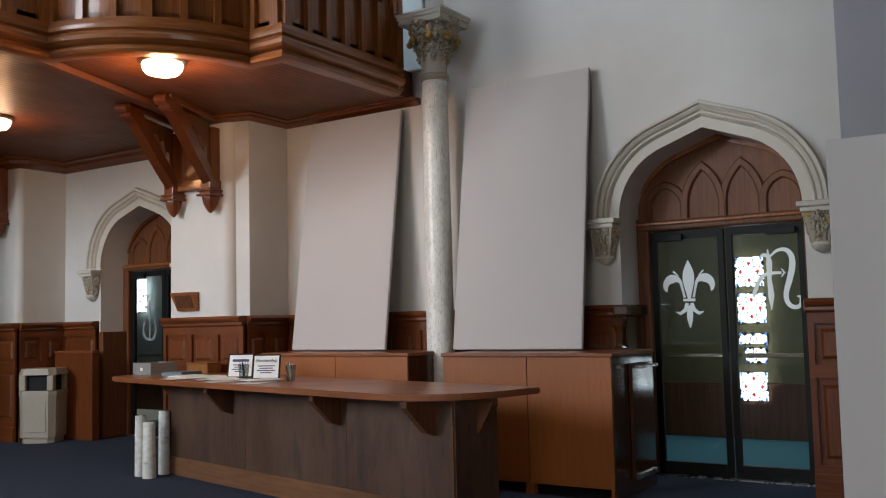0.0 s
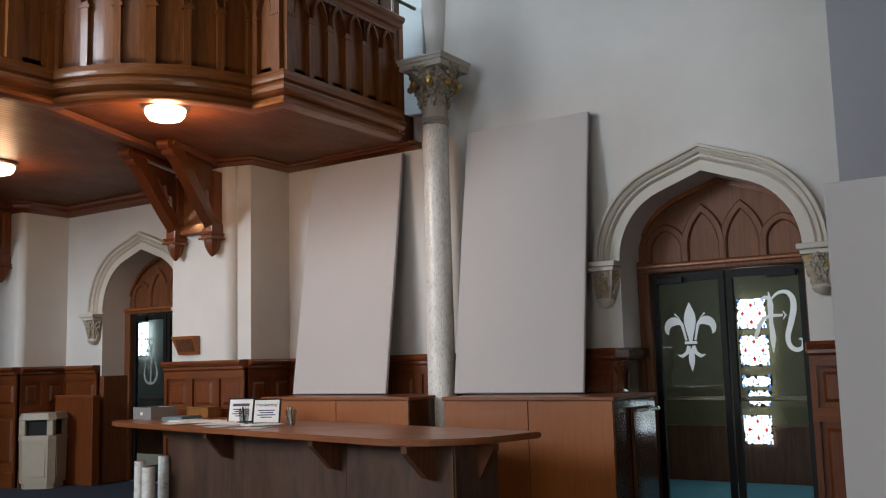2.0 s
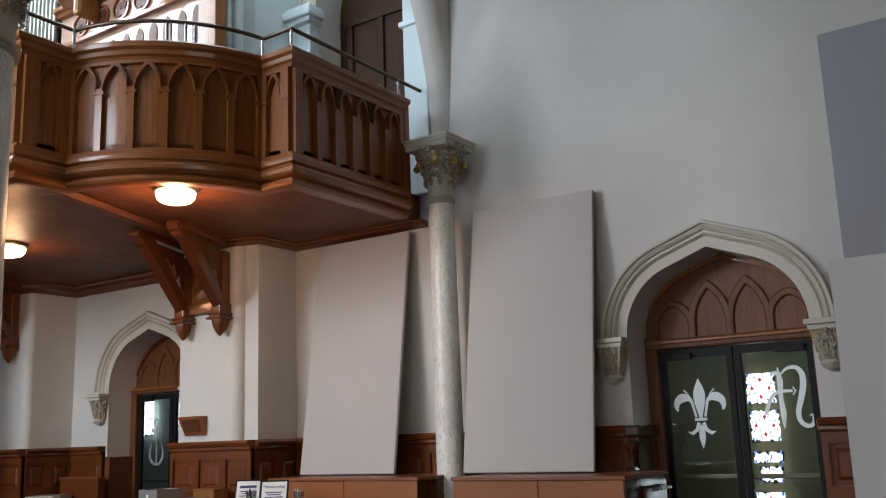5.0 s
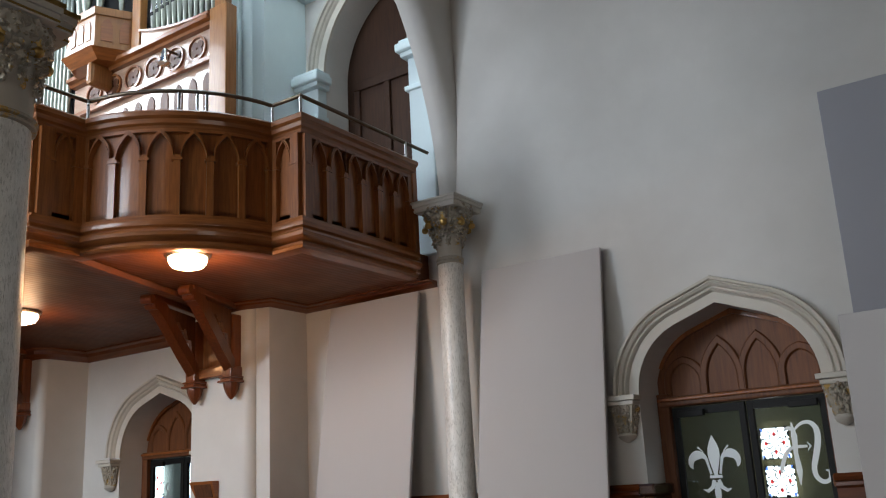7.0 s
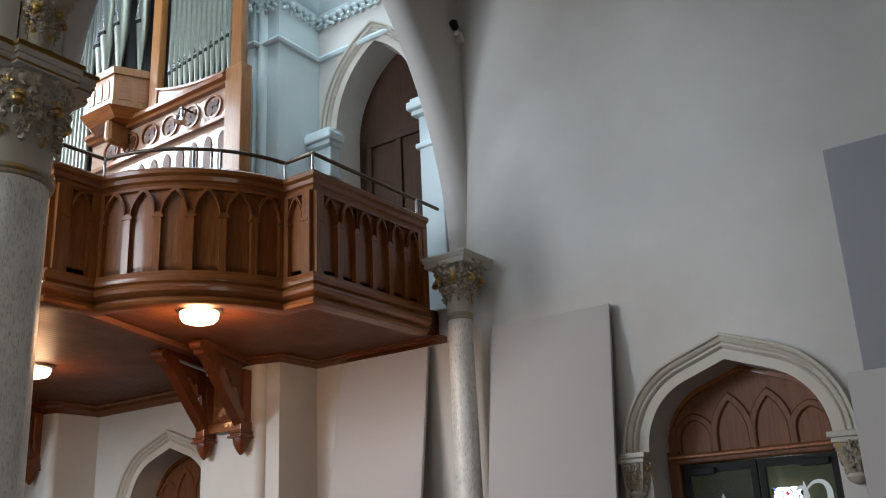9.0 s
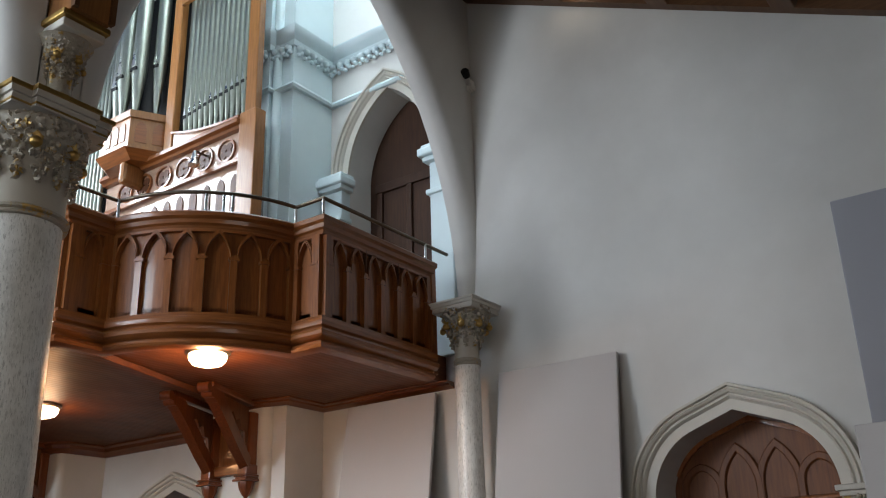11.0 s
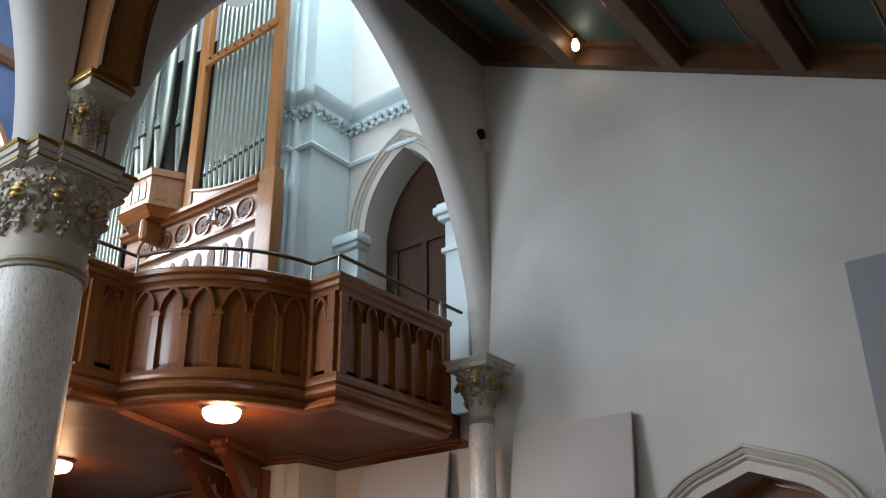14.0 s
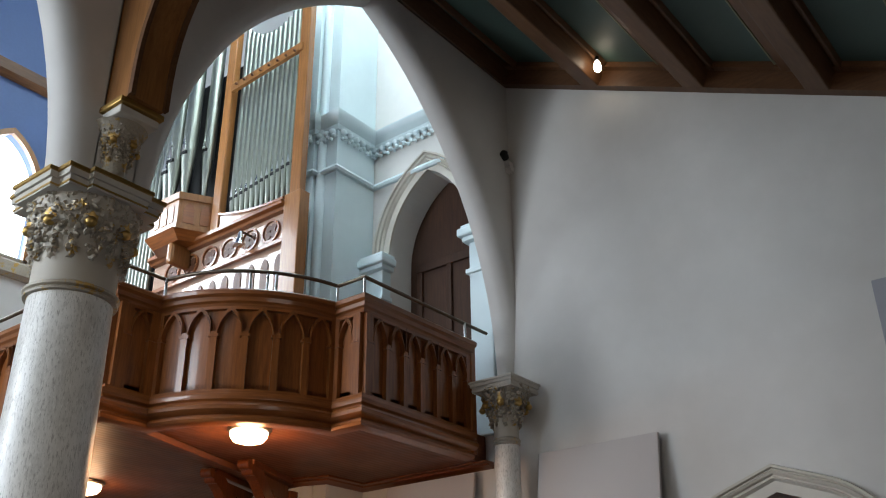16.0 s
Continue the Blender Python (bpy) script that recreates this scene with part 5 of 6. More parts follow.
def stained_panel(x0, x1, z0, z1, y, seed, strong=1.0):
    """One leaded light of white and coloured glass, backlit."""
    ob = thing("stained_window", ((x0 + x1) / 2, y, z0), "small backlit stained glass light, mostly white with red and blue", "window", "stained glass lights", "structure")
    part("glass", boxed(x0, x1, y, y + 0.01, z0, z1), VESTLIGHT, ob, "bright white glass")
    cx, cz, r = (x0 + x1) / 2, (z0 + z1) / 2, min(x1 - x0, z1 - z0) / 2
    bm = bmesh.new()
    for k in range(4):
        a = math.pi / 2 * k
        px, pz = cx + r * 0.62 * math.cos(a), cz + r * 0.62 * math.sin(a)
        prism(bm, [(px + 0.12 * r * math.cos(t), pz + 0.16 * r * math.sin(t)) for t in span(0, 5.5, 7)], lambda u, w, z: (u, y - 0.006 * w, z))
    part("red_glass", bm, REDLIGHT, ob, "red glass pieces")
    bm = bmesh.new()
    for sx in (-1, 1):
        for sz in (-1, 1):
            px, pz = cx + sx * (x1 - x0) * 0.44, cz + sz * (z1 - z0) * 0.44
            prism(bm, [(px - 0.012, pz - 0.02), (px + 0.012, pz - 0.02), (px + 0.012, pz + 0.02), (px - 0.012, pz + 0.02)], lambda u, w, z: (u, y - 0.006 * w, z))
    part("blue_glass", bm, BLUELIGHT, ob, "blue glass pieces")
    bm = bmesh.new()
    rnd = random.Random(seed)
    for k in range(8):
        a = math.pi / 4 * k + 0.39
        p = [(cx + r * q * math.cos(a + w), cz + r * q * math.sin(a + w)) for q, w in ((0.25, 0.5), (0.55, 0.35), (0.75, -0.1), (0.95, 0.12))]
        ribbon(bm, p, [0.007, 0.011, 0.010, 0.016], y - 0.004)
    for k in range(26):
        u = rnd.random()
        px, pz = ((x0 + (x1 - x0) * u, rnd.choice((z0, z1))) if k % 2 else (rnd.choice((x0, x1)), z0 + (z1 - z0) * u))
        rr = rnd.uniform(0.006, 0.018)
        prism(bm, [(px + rr * math.cos(t), pz + rr * 1.3 * math.sin(t)) for t in span(0, 5.5, 7)], lambda u, w, z: (u, y - 0.004 - 0.004 * w, z))
    part("lead_lines", bm, LEAD, ob, "dark lead lines")


for i, (x0, x1, z0, z1) in enumerate(((-3.06, -2.75, 1.70, 2.03), (-3.05, -2.74, 1.29, 1.62), (-3.05, -2.73, 1.06, 1.17), (-2.99, -2.75, 0.85, 1.01), (-3.06, -2.76, 0.43, 0.74))):
    stained_panel(x0, x1, z0, z1, 10.60, i)
for x0, x1, z0, z1 in ((-13.52, -13.21, 1.67, 2.24), (-12.56, -12.30, 1.67, 2.24)):
    stained_panel(x0, x1, z0, z1, 10.60, 9)
# Out of view: added for the varnished end panel to mirror bright door glass.
for x0 in (-1.78, -1.58, -1.38):
    stained_panel(x0, x0 + 0.15, 0.52, 0.92, 10.60, 5)

# loft windows
for name, yc in (("window_1", 4.65), ("window_2", 3.45)):
    top = pointed(yc, 0.52, 7.75, 0.85)
    ob = thing(name, (XL - 0.2, yc, 6.75), "bright pointed loft window with pale leaded glass", "window", "loft windows", "structure")
    part("pane", strip(bmesh.new(), arc_us(yc, 0.51, 10), lambda u: 6.76, lambda u: top(u) - 0.01, lambda u, w, z: (XL - 0.2 + 0.01 * w, u, z)), DAYLIGHT, ob, "bright glowing pane of the added skylight")
    path = [(XL + 0.0, u, top(u)) for u in arc_us(yc, 0.52, 10)]
    smooth(part("window_frame", sweep(bmesh.new(), [(XL, yc - 0.52, 6.75)] + path + [(XL, yc + 0.52, 6.75)], [(-0.04, -0.02), (0.04, -0.02), (0.04, 0.05), (-0.04, 0.05)], (1, 0, 0)), HONEY, ob, "gilded brown window edge"), 30)
    part("window_sill", boxed(XL - 0.1, XL + 0.05, yc - 0.59, yc + 0.59, 6.745, 6.79, bevel=0.01), CARVED, ob, "carved sill")

# ---------- wainscot ----------
def wainscot(p, q, count, name="wainscot", height=1.50, out=0.06, label="brown oak panelled wainscot with a moulded cap"):
    p, q = Vector(p), Vector(q)
    d = (q - p).normalized()
    n = Vector((d.y, -d.x))
    L = (q - p).length

    def place(a, b):
        return lambda u, w, z: ((p + d * u + n * (a + (b - a) * w)).x, (p + d * u + n * (a + (b - a) * w)).y, z)
    ob = thing(name, (p.x, p.y, 0), label, "wainscot", "", "structure")
    part("backing", prism(bmesh.new(), [(0, 0), (L, 0), (L, height - 0.08), (0, height - 0.08)], place(0, out * 0.55)), REDOAK, ob)
    part("plinth", prism(bmesh.new(), [(0, 0), (L, 0), (L, 0.19), (0, 0.19)], place(0, out + 0.02)), REDOAK_X, ob)
    cap = [(0, 0), (out, 0), (out + 0.02, 0.02), (out + 0.015, 0.045), (out + 0.05, 0.06), (out + 0.06, 0.085), (out + 0.045, 0.11), (0, 0.11)]
    part("cap_moulding", sweep(bmesh.new(), [(p.x, p.y, height - 0.11), (q.x, q.y, height - 0.11)], cap), REDOAK_X, ob)
    wide = L / count
    for z0, z1 in ((0.19, 0.25), (0.90, 1.0), (height - 0.19, height - 0.09)):
        part("rail", prism(bmesh.new(), [(0, z0), (L, z0), (L, z1), (0, z1)], place(0, out)), REDOAK_X, ob)
    for i in range(count + 1):
        u = wide * i
        u0, u1 = max(0, u - 0.045), min(L, u + 0.045)
        for z0, z1 in ((0.25, 0.90), (1.0, height - 0.19)):
            part("stile", prism(bmesh.new(), [(u0, z0), (u1, z0), (u1, z1), (u0, z1)], place(0, out - 0.001)), REDOAK, ob)
    for i in range(count):
        for z0, z1 in ((0.30, 0.85), (1.04, height - 0.23)):
            a, b = wide * i + 0.085, wide * (i + 1) - 0.085
            if b - a > 0.03:
                bm = bmesh.new()
                f0, f1 = place(out * 0.55, out * 0.55), place(out * 0.85, out * 0.85)
                lo = [bm.verts.new(f0(u, 0, z)) for u, z in ((a, z0), (b, z0), (b, z1), (a, z1))]
                hi = [bm.verts.new(f1(u, 0, z)) for u, z in ((a + 0.025, z0 + 0.025), (b - 0.025, z0 + 0.025), (b - 0.025, z1 - 0.025), (a + 0.025, z1 - 0.025))]
                bm.faces.new(hi)
                for k in range(4):
                    j = (k + 1) % 4
                    bm.faces.new((lo[k], lo[j], hi[j], hi[k]))
                part("field_panel", bm, REDOAK, ob)
    return ob


wainscot((XL, W), (SIDE_C - 0.80, W), 1)
wainscot((SIDE_C + 0.80, W), (PX0, W), 1)
wainscot((PX0 - 0.06, PY), (PX1 + 0.055, PY), 3)
wainscot((PX1, PY), (PX1, W), 2)
wainscot((PX1 + 0.06, W), (DOOR_C - 0.80, W), 9)
wainscot((DOOR_C + 0.79, W - 0.10), (DOOR_C + 1.15, W - 0.10), 1, out=0.08, label="brown oak door pilaster with a moulded cap")
wainscot((DOOR_C + 1.15, W), (4.0, W), 12)
wainscot((-12.6, 3.9), (-12.6, PY), 5)
wainscot((-12.6, PY), (XL + 0.055, PY), 3)
wainscot((XL, PY), (XL, W), 2)
for s in (-1, 1):
    x0, x1 = sorted((SIDE_C + s * 0.79, SIDE_C + s * 0.70))
    setting(part("reveal_panel", boxed(x0, x1, W - 0.02, 7.95, 0, 1.36, bevel=0.012), OAK_DULL), "brown oak panel lining the side door reveal", "trim")
    x0, x1 = sorted((DOOR_C + s * 0.79, DOOR_C + s * (0.70 if s < 0 else 0.76)))
    near = W - 0.08 if s < 0 else W + 0.02
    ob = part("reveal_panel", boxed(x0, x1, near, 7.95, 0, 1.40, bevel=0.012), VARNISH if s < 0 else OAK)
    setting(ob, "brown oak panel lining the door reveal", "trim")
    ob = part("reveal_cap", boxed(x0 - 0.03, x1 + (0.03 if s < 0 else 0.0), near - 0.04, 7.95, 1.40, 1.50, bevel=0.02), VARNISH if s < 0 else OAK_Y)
    setting(ob, "moulded oak cap of the door reveal", "trim")


# ---------- loose things ----------
def board(x0, x1, y0, z0, y1, z1, label, group="grey acoustic boards", cloth=GREY):
    """A fabric-covered board from its foot (y0, z0) to its head (y1, z1)."""
    ob = thing("acoustic_board", ((x0 + x1) / 2, y0, z0), label, "board", group)
    h = math.hypot(z1 - z0, y1 - y0)
    m = pose(x0, y0, z0, -math.degrees(math.atan2(y1 - y0, z1 - z0)), 0, 0)
    part("face", boxed(0, x1 - x0, -0.05, -0.012, 0, h, bevel=0.010, m=m), cloth, ob, "grey woven fabric face")
    part("backing", boxed(0.012, x1 - x0 - 0.012, -0.012, 0.0, 0.012, h - 0.012, m=m), BACKING, ob, "dark backing board")
    return ob


board(-6.64, -5.44, 7.21, 1.125, 7.56, 3.54, "tall grey fabric board leaning on the wall, standing on a cabinet")
board(-4.66, -3.37, 7.21, 1.125, 7.56, 3.61, "tall grey fabric board leaning beside the column, standing on a cabinet")
board(-1.22, 0.20, 6.40, 0.0, 6.44, 2.51, "tall grey fabric board standing on the floor beside the doors")
board(-1.33, -0.10, W - 0.002, 2.15, W - 0.002, 4.55, "slate grey fabric board fixed high on the white wall", cloth=SLATE)


def low_cabinet(x0, x1, y0, joints, label):
    ob = thing("low_cabinet", ((x0 + x1) / 2, y0, 0), label, "cabinet", "low cabinets along the wall")
    part("body", boxed(x0 + 0.01, x1 - 0.01, y0 + 0.02, W - 0.09, 0.08, 1.09), PLY, ob)
    part("top", boxed(x0 - 0.015, x1 + 0.015, y0 - 0.015, W - 0.07, 1.09, 1.12, bevel=0.006), TOPWOOD, ob, "brown wooden top")
    xs = [x0] + joints + [x1]
    for a, b in zip(xs, xs[1:]):
        part("front_panel", boxed(a + 0.003, b - 0.003, y0, y0 + 0.02, 0.09, 1.088, bevel=0.003), PLY, ob, "orange-brown veneered panel")
    for a in xs:
        part("foot", boxed(max(x0, a - 0.04), min(x1, a + 0.04), y0 + 0.005, y0 + 0.06, 0, 0.09), PLY, ob)
    part("end_panel", boxed(x1 - 0.012, x1 + 0.006, y0, W - 0.09, 0.0, 1.088, bevel=0.003), VARNISH, ob, "dark glossy varnished end panel")
    return ob


cab = low_cabinet(-4.45, -2.90, 6.68, [-3.64], "low brown veneered cabinet beside the glazed doors")
low_cabinet(-6.66, -4.88, 6.76, [-5.72], "low brown veneered cabinet behind the counter")
ob = thing("door_panel", (-2.87, 7.2, 0.0), "narrow glossy panel with a steel handle beside the doors", "panel")
part("leaf", boxed(-2.892, -2.86, 6.98, 7.42, 0.12, 1.02, bevel=0.006), VARNISH, ob)
smooth(part("newel_cap", lathe(bmesh.new(), [(0.045, 1.09), (0.060, 1.10), (0.060, 1.13), (0.040, 1.15), (0.038, 1.26), (0.050, 1.29), (0.072, 1.33), (0.075, 1.36), (0.06, 1.385)], (-3.16, W - 0.13, 0), 8), VARNISH, ob, "faceted varnished newel under the cap"), 25)
part("handle", boxed(-2.84, -2.80, 6.98, 7.40, 0.985, 1.01, bevel=0.006), CHROME, ob, "steel bar handle")
part("kick_strip", boxed(-2.86, -2.84, 6.98, 7.42, 0.12, 0.16, bevel=0.004), CHROME, ob, "steel strip at the foot")

# ---------- counter ----------
TH = math.radians(-13)
CM = Matrix.Translation((-7.9, 5.93, 0)) @ Matrix.Rotation(TH, 4, "Z")
CZ = 0.92
counter = thing("reception_counter", tuple(CM @ Vector((2.4, 0.5, 0))), "long brown wooden counter with an overhanging rounded top", "counter")


def loc(bm):
    bmesh.ops.transform(bm, matrix=CM, verts=bm.verts)
    return bm


top = [(-0.20, 0.20), (-0.17, 0.08), (-0.05, 0.02), (0.15, 0.0), (4.15, 0.0)]
top += [(4.15 + 0.58 * math.sin(a), 0.58 - 0.58 * math.cos(a)) for a in span(0.15, math.pi / 2, 8)]
top += [(4.73, 0.98), (4.71, 1.0), (-0.08, 1.0), (-0.20, 0.88)]
bm = prism(bmesh.new(), top, lambda u, w, z: (u, z, CZ - 0.045 + 0.045 * w))
bmesh.ops.bevel(bm, geom=[e for e in bm.edges if abs(e.verts[0].co.z - e.verts[1].co.z) < 1e-6], offset=0.008, segments=2, affect="EDGES")
part("counter_top", loc(bm), TOPWOOD, counter, "worn reddish brown top with rounded ends")
S0, S1 = 0.60, 4.55
for a, b in ((S0, 1.98), (1.984, 3.40), (3.404, S1)):
    part("front_board", loc(boxed(a, b, 0.30, 0.33, 0.02, CZ - 0.045)), WORN, counter, "worn dark brown front board")
part("plinth_board", loc(boxed(S0 - 0.005, S1 + 0.005, 0.285, 0.30, 0.0, 0.17, bevel=0.004)), KICK, counter, "lighter scuffed kick board")
part("end_board", loc(boxed(S0 - 0.02, S0, 0.30, 0.92, 0.0, CZ - 0.045)), DARK, counter)
part("end_board", loc(boxed(S1, S1 + 0.025, 0.302, 0.70, 0.0, CZ - 0.045)), WORN, counter)
part("corner_strip", loc(boxed(S1 + 0.001, S1 + 0.012, 0.288, 0.302, 0.0, CZ - 0.05)), KICK, counter, "thin paler edge strip")
for s in (1.76, 3.31, 4.36):
    tri = [(0.30, CZ - 0.05), (0.04, CZ - 0.05), (0.04, CZ - 0.09), (0.22, CZ - 0.27), (0.30, CZ - 0.29)]
    bm = prism(bmesh.new(), tri, lambda u, w, z, s=s: (s - 0.03 + 0.06 * w, u, z))
    part("support_bracket", loc(bm), DARK, counter, "triangular wooden support")
tri = [(0.0, CZ - 0.05), (0.36, CZ - 0.05), (0.36, CZ - 0.09), (0.06, CZ - 0.28), (0.0, CZ - 0.28)]
part("support_bracket", loc(prism(bmesh.new(), tri, lambda u, w, z: (S1 + 0.02 + 0.42 * u, 0.50 + 0.06 * w, z))), DARK, counter, "triangular wooden support")
part("support_bracket", loc(prism(bmesh.new(), tri, lambda u, w, z: (S0 - 0.02 - u, 0.40 + 0.06 * w, z))), DARK, counter, "triangular wooden support")


# things on the counter, placed along it (s) and back from its edge (n)
def put(s, n):
    v = CM @ Vector((s, n, 0))
    return v.x, v.y


def sign(s, n, turn, words):
    ob = thing("table_sign", (*put(s, n), CZ), "black framed white notice standing on the counter", "sign", "framed notices")
    m = pose(*put(s, n), CZ, -14, 0, math.degrees(TH) + turn)
    bm = boxed(-0.125, 0.125, -0.012, 0.0, 0.0, 0.225, bevel=0.003, m=m)
    part("frame", bm, BLACK, ob, "thin black frame")
    part("sheet", boxed(-0.110, 0.110, -0.0165, -0.0125, 0.015, 0.21, m=m), PAPER, ob, "white printed sheet")
    if not words:
        part("print_line", boxed(-0.08, 0.08, -0.0185, -0.0165, 0.148, 0.172, m=m), INK, ob)
    c = bpy.data.curves.new("words", "FONT")
    c.body, c.size, c.align_x, c.extrude = words, 0.038, "CENTER", 0.0006
    c.materials.append(INK)
    if words:
        tx = new("heading", c)
        tx.parent = ob
        tx.matrix_parent_inverse = ob.matrix_basis.inverted()
        tx.matrix_basis = m @ pose(0, -0.019, 0.155, 90, 0, 0)
    for k, (w, z) in enumerate(((0.075, 0.12), (0.06, 0.10), (0.08, 0.08), (0.05, 0.06))):
        part("print_line", boxed(-w, w, -0.0185, -0.0165, z - 0.005, z + 0.004, m=m), INK, ob)
    part("easel_leg", boxed(-0.02, 0.02, 0.0, 0.006, 0.0, 0.16, m=m @ pose(0, 0.005, 0.14, 0, 0, 0) @ pose(0, 0, 0, 30, 0, 0) @ pose(0, 0, -0.16, 0, 0, 0)), BLACK, ob)


sign(1.54, 0.52, 36, "")
sign(2.00, 0.50, 40, "Membership")


def cup(s, n, seed):
    x, y = put(s, n)
    ob = thing("pen_cup", (x, y, CZ), "clear tumbler full of pens", "cup", "pen cups")
    bm = lathe(bmesh.new(), [(0.036, 0), (0.050, 0.135), (0.047, 0.135), (0.033, 0.006)], (x, y, CZ), 20)
    smooth(part("tumbler", bm, TUMBLER, ob, "clear glass tumbler"), 50)
    rnd = random.Random(seed)
    for i in range(7):
        a, lean = rnd.uniform(0, 6.28), rnd.uniform(6, 16)
        m = Matrix.Translation((x, y, CZ + 0.008)) @ Matrix.Rotation(a, 4, "Z") @ Matrix.Rotation(math.radians(lean), 4, "Y")
        bm = lathe(bmesh.new(), [(0.004, 0), (0.0045, 0.14), (0.002, 0.152)], (0, 0, 0), 8)
        bmesh.ops.transform(bm, matrix=m, verts=bm.verts)
        part("pen", bm, (BEIGE, BLACK, PAPER, CHROME)[i % 4], ob)


cup(1.80, 0.40, 1)
cup(2.38, 0.50, 2)
ob = thing("file_box", (*put(-0.10, 0.5), CZ), "open grey cardboard box on the counter", "box")
m = pose(*put(-0.10, 0.50), CZ, 0, 0, -8)
bm = boxed(-0.17, 0.17, -0.15, -0.144, 0, 0.12, m=m)
for a in ((-0.17, 0.17, 0.144, 0.15), (-0.17, -0.164, -0.144, 0.144), (0.164, 0.17, -0.144, 0.144)):
    box(bm, *a, 0, 0.12, m=m)
box(bm, -0.164, 0.164, -0.144, 0.144, 0, 0.006, m=m)
part("tray", bm, BACKING, ob)
part("tab", boxed(-0.02, 0.02, -0.156, -0.15, 0.04, 0.07, m=m), PAPER, ob, "white label")
ob = thing("wooden_box", (*put(0.27, 0.86), CZ), "small light brown wooden box on the counter", "box")
m = pose(*put(0.27, 0.86), CZ, 0, 0, -5)
part("case", boxed(-0.17, 0.17, -0.09, 0.09, 0, 0.09, bevel=0.006, m=m), HONEY, ob)
part("lid", boxed(-0.175, 0.175, -0.095, 0.095, 0.09, 0.108, bevel=0.005, m=m), HONEY, ob)
rnd = random.Random(8)
for i in range(13):
    s, n = rnd.uniform(0.75, 2.3), rnd.uniform(0.15, 0.50)
    m = pose(*put(s, n), CZ + 0.001 + 0.0012 * i, 0, 0, rnd.uniform(-40, 40))
    ob = part("leaflet", boxed(-0.11, 0.11, -0.15, 0.15, 0, 0.001 + 0.006 * (i % 4 == 0), m=m), PAPER)
    tagged(ob, "white paper leaflet lying on the counter", "paper", "leaflets on the counter")
ob = part("booklet_stack", boxed(-0.12, 0.12, -0.16, 0.16, 0, 0.035, bevel=0.003, m=pose(*put(0.44, 0.52), CZ, 0, 0, 12)), TEAL)
tagged(ob, "stack of blue-grey booklets on the counter", "booklets")

# rolled tubes on the floor beside the counter
for i, (s, n, h, r) in enumerate(((0.52, 0.05, 0.565, 0.054), (0.70, 0.05, 0.52, 0.062), (0.60, 0.25, 0.60, 0.054))):
    x, y = put(s, n)
    ob = thing("birch_log", (x, y, 0), "upright pale birch log standing on the carpet", "log", "birch logs beside the counter")
    smooth(part("trunk", lathe(bmesh.new(), [(r * 1.02, 0), (r, h * 0.4), (r * 0.96, h - 0.01), (r * 0.92, h)], (x, y, 0), 24), CONE, ob), 40)
    part("cut_end", lathe(bmesh.new(), [(r * 0.86, h), (r * 0.86, h + 0.003), (0.01, h + 0.004)], (x, y, 0), 20), HONEY, ob, "sawn end")

# litter bin
BX, BY = -10.82, 7.10
ob = thing("litter_bin", (BX, BY, 0), "beige plastic litter bin with open top windows", "bin")
m = pose(BX, BY, 0, 0, 0, 32) @ Matrix.Diagonal((0.88, 0.88, 0.98, 1))
oct_plan = lambda a, c: [(a, -a + c), (a, a - c), (a - c, a), (-a + c, a), (-a, a - c), (-a, -a + c), (-a + c, -a), (a - c, -a)]


def octo(a0, a1, c, z0, z1):
    bm = prism(bmesh.new(), oct_plan(1.0, c), lambda u, w, z: (u * (a0 + (a1 - a0) * w), z * (a0 + (a1 - a0) * w), z0 + (z1 - z0) * w))
    bmesh.ops.transform(bm, matrix=m, verts=bm.verts)
    return bm


part("foot", octo(0.23, 0.23, 0.3, 0, 0.07), BEIGE, ob)
part("body", octo(0.255, 0.265, 0.3, 0.07, 0.60), BEIGE, ob)
part("collar", octo(0.275, 0.27, 0.3, 0.60, 0.66), BEIGE, ob)
for sx in (-1, 1):
    for sy in (-1, 1):
        part("hood_post", boxed(sx * 0.20 - 0.05, sx * 0.20 + 0.05, sy * 0.20 - 0.05, sy * 0.20 + 0.05, 0.66, 0.86, bevel=0.015, m=m), BEIGE, ob)
# Solid black block stands for the shade inside the bin's hood.
part("dark_inside", boxed(-0.19, 0.19, -0.19, 0.19, 0.66, 0.85, m=m), BLACK, ob, "black block for the shade inside the openings")
part("hood_top", octo(0.275, 0.25, 0.3, 0.86, 0.94), BEIGE, ob)
for sx, sy in ((0, -1), (1, 0), (-1, 0)):
    part("body_panel", boxed(-0.15, 0.15, -0.268, -0.25, 0.14, 0.54, bevel=0.006, m=m @ pose(0, 0, 0, 0, 0, {(0, -1): 0, (1, 0): 90, (-1, 0): -90}[(sx, sy)])), BEIGE, ob)

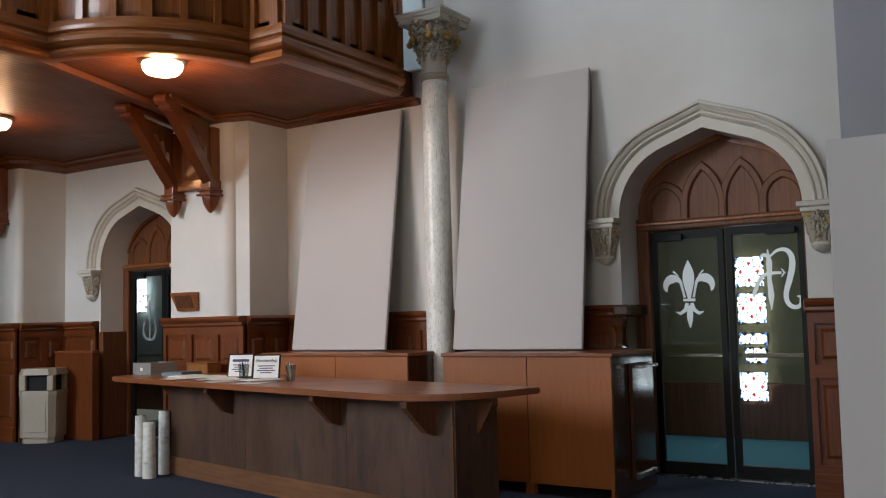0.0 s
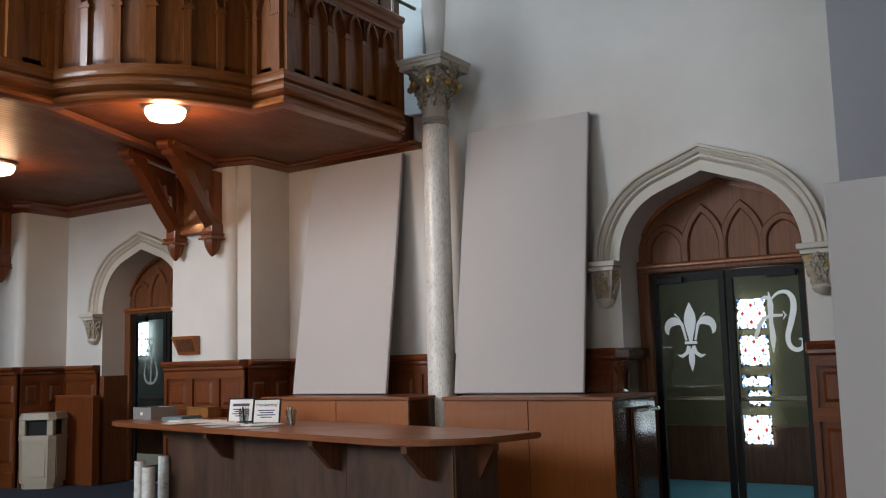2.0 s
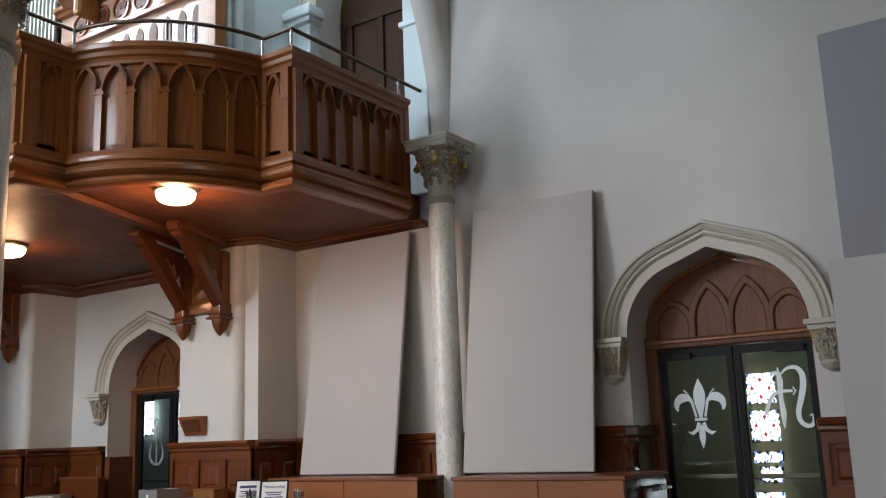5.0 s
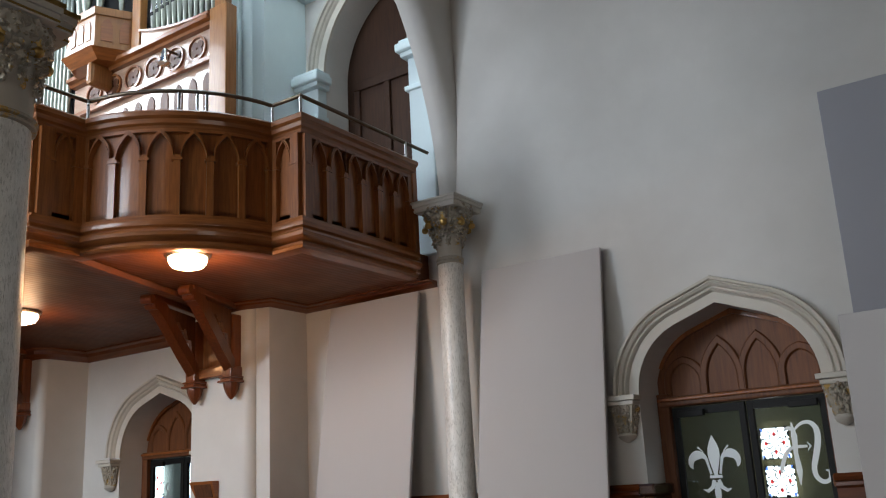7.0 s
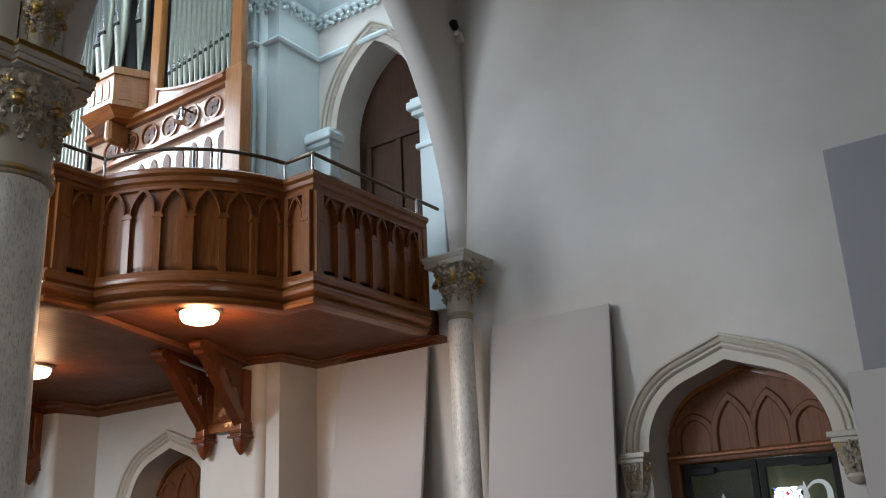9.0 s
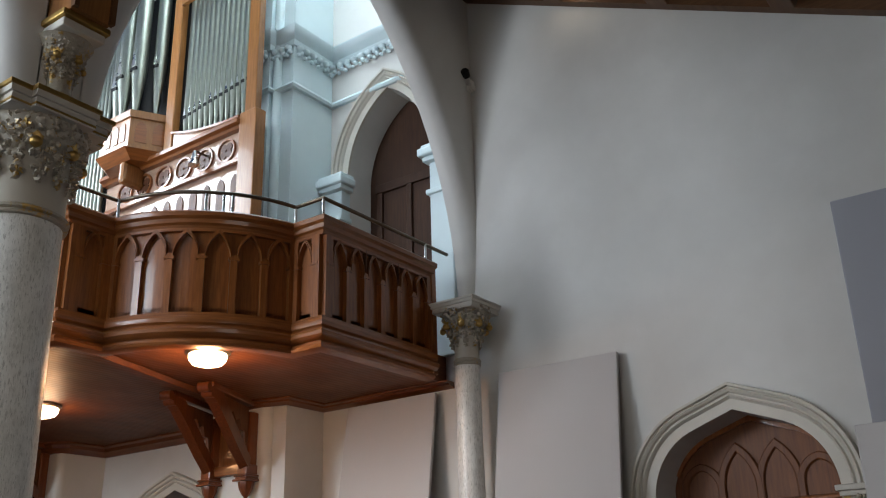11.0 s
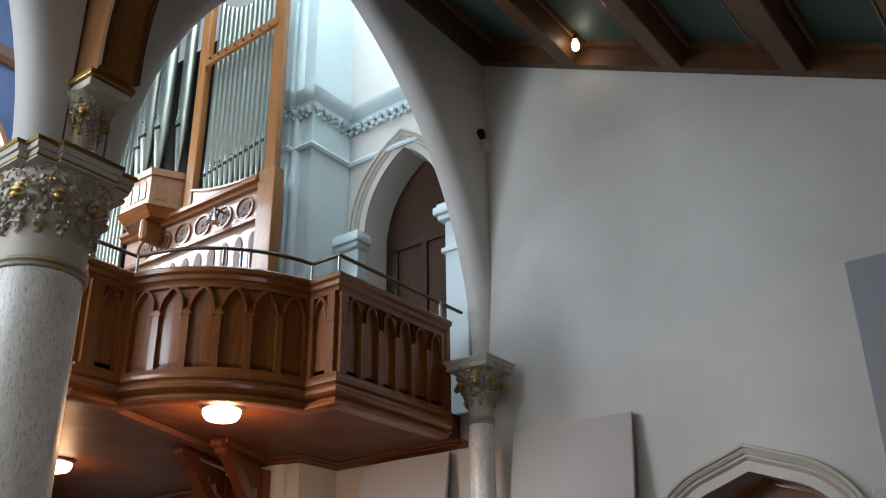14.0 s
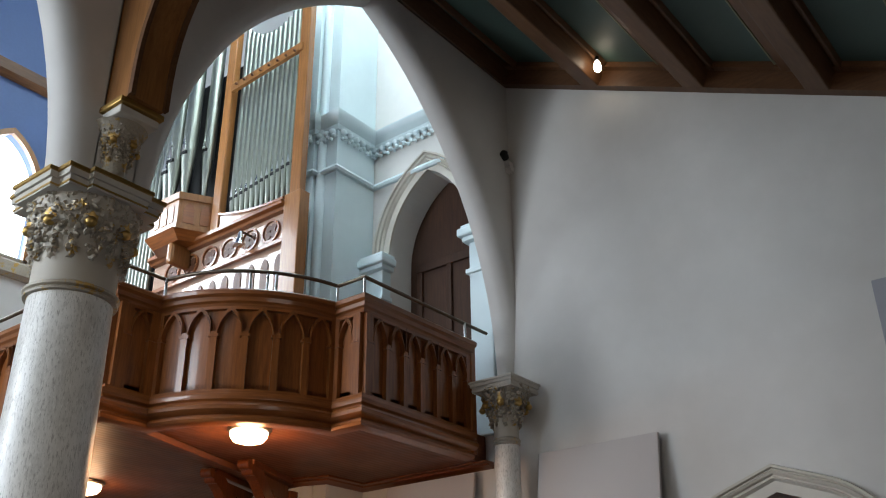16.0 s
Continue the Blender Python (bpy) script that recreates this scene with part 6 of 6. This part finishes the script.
# plain box against the wall behind the bin
ob = thing("wooden_plinth", (-10.6, 7.43, 0), "plain brown veneered plinth standing by the wainscot", "plinth")
part("case", boxed(-11.0, -10.22, 7.375, 7.48, 0.02, 1.10, bevel=0.004), REDOAK, ob)
part("top", boxed(-11.01, -10.21, 7.365, 7.48, 1.10, 1.125, bevel=0.005), TOPWOOD, ob, "brown top board")
part("foot", boxed(-10.99, -10.23, 7.39, 7.47, 0.0, 0.02), DARK, ob, "dark recessed foot")

# plaque on the pier, fittings high on the wall
ob = thing("plaque", (-7.92, PY - 0.06, 1.56), "small slanting wooden plaque on the pier", "plaque")
part("case", prism(bmesh.new(), [(-0.13, 0), (0.17, 0), (0.17, 0.20), (-0.19, 0.20)], lambda u, w, z: (-7.92 + u, PY - 0.10 * (0.4 + 0.6 * z / 0.2) * w, 1.57 + z)), OAK_X, ob)
part("inset", boxed(-0.12, 0.14, -0.004, 0.010, 0.035, 0.175, m=pose(-7.92, PY - 0.043, 1.57, 16.7, 0, 0)), DARK, ob, "dark inset panel")
ob = thing("security_camera", (-4.88, W - 0.05, 7.08), "small dark camera on a white wall bracket", "camera")
part("bracket", boxed(-4.90, -4.84, W - 0.10, W, 7.0, 7.06, bevel=0.006), PAPER, ob, "white bracket")
bm = lathe(bmesh.new(), [(0.030, -0.055), (0.045, -0.05), (0.048, 0.03), (0.03, 0.05)], (0, 0, 0), 20)
bmesh.ops.transform(bm, matrix=pose(-4.87, W - 0.14, 7.12, 70, 0, 20), verts=bm.verts)
smooth(part("housing", bm, BLACK, ob, "dark round housing"), 40)
for k in range(4):
    part("bracket_fin", boxed(-4.93 + 0.03 * k, -4.92 + 0.03 * k, W - 0.08, W, 6.93, 7.0), PAPER, ob)
ob = thing("hanging_bulb", (-3.45, 7.21, 7.56), "bare lit bulb hanging from the ceiling", "bulb")
smooth(part("globe", lathe(bmesh.new(), [(0.01, -0.075), (0.036, -0.05), (0.043, -0.01), (0.034, 0.035), (0.022, 0.07)], (-3.45, 7.21, 7.56), 20), FILAMENT, ob, "glowing glass bulb"), 60)
part("socket", lathe(bmesh.new(), [(0.024, 0.065), (0.026, 0.12), (0.008, 0.13)], (-3.45, 7.21, 7.56), 14), BLACK, ob, "dark socket")
part("flex", boxed(-3.454, -3.446, 7.206, 7.214, 7.68, roof(-3.45) + 0.02), BLACK, ob, "thin flex")
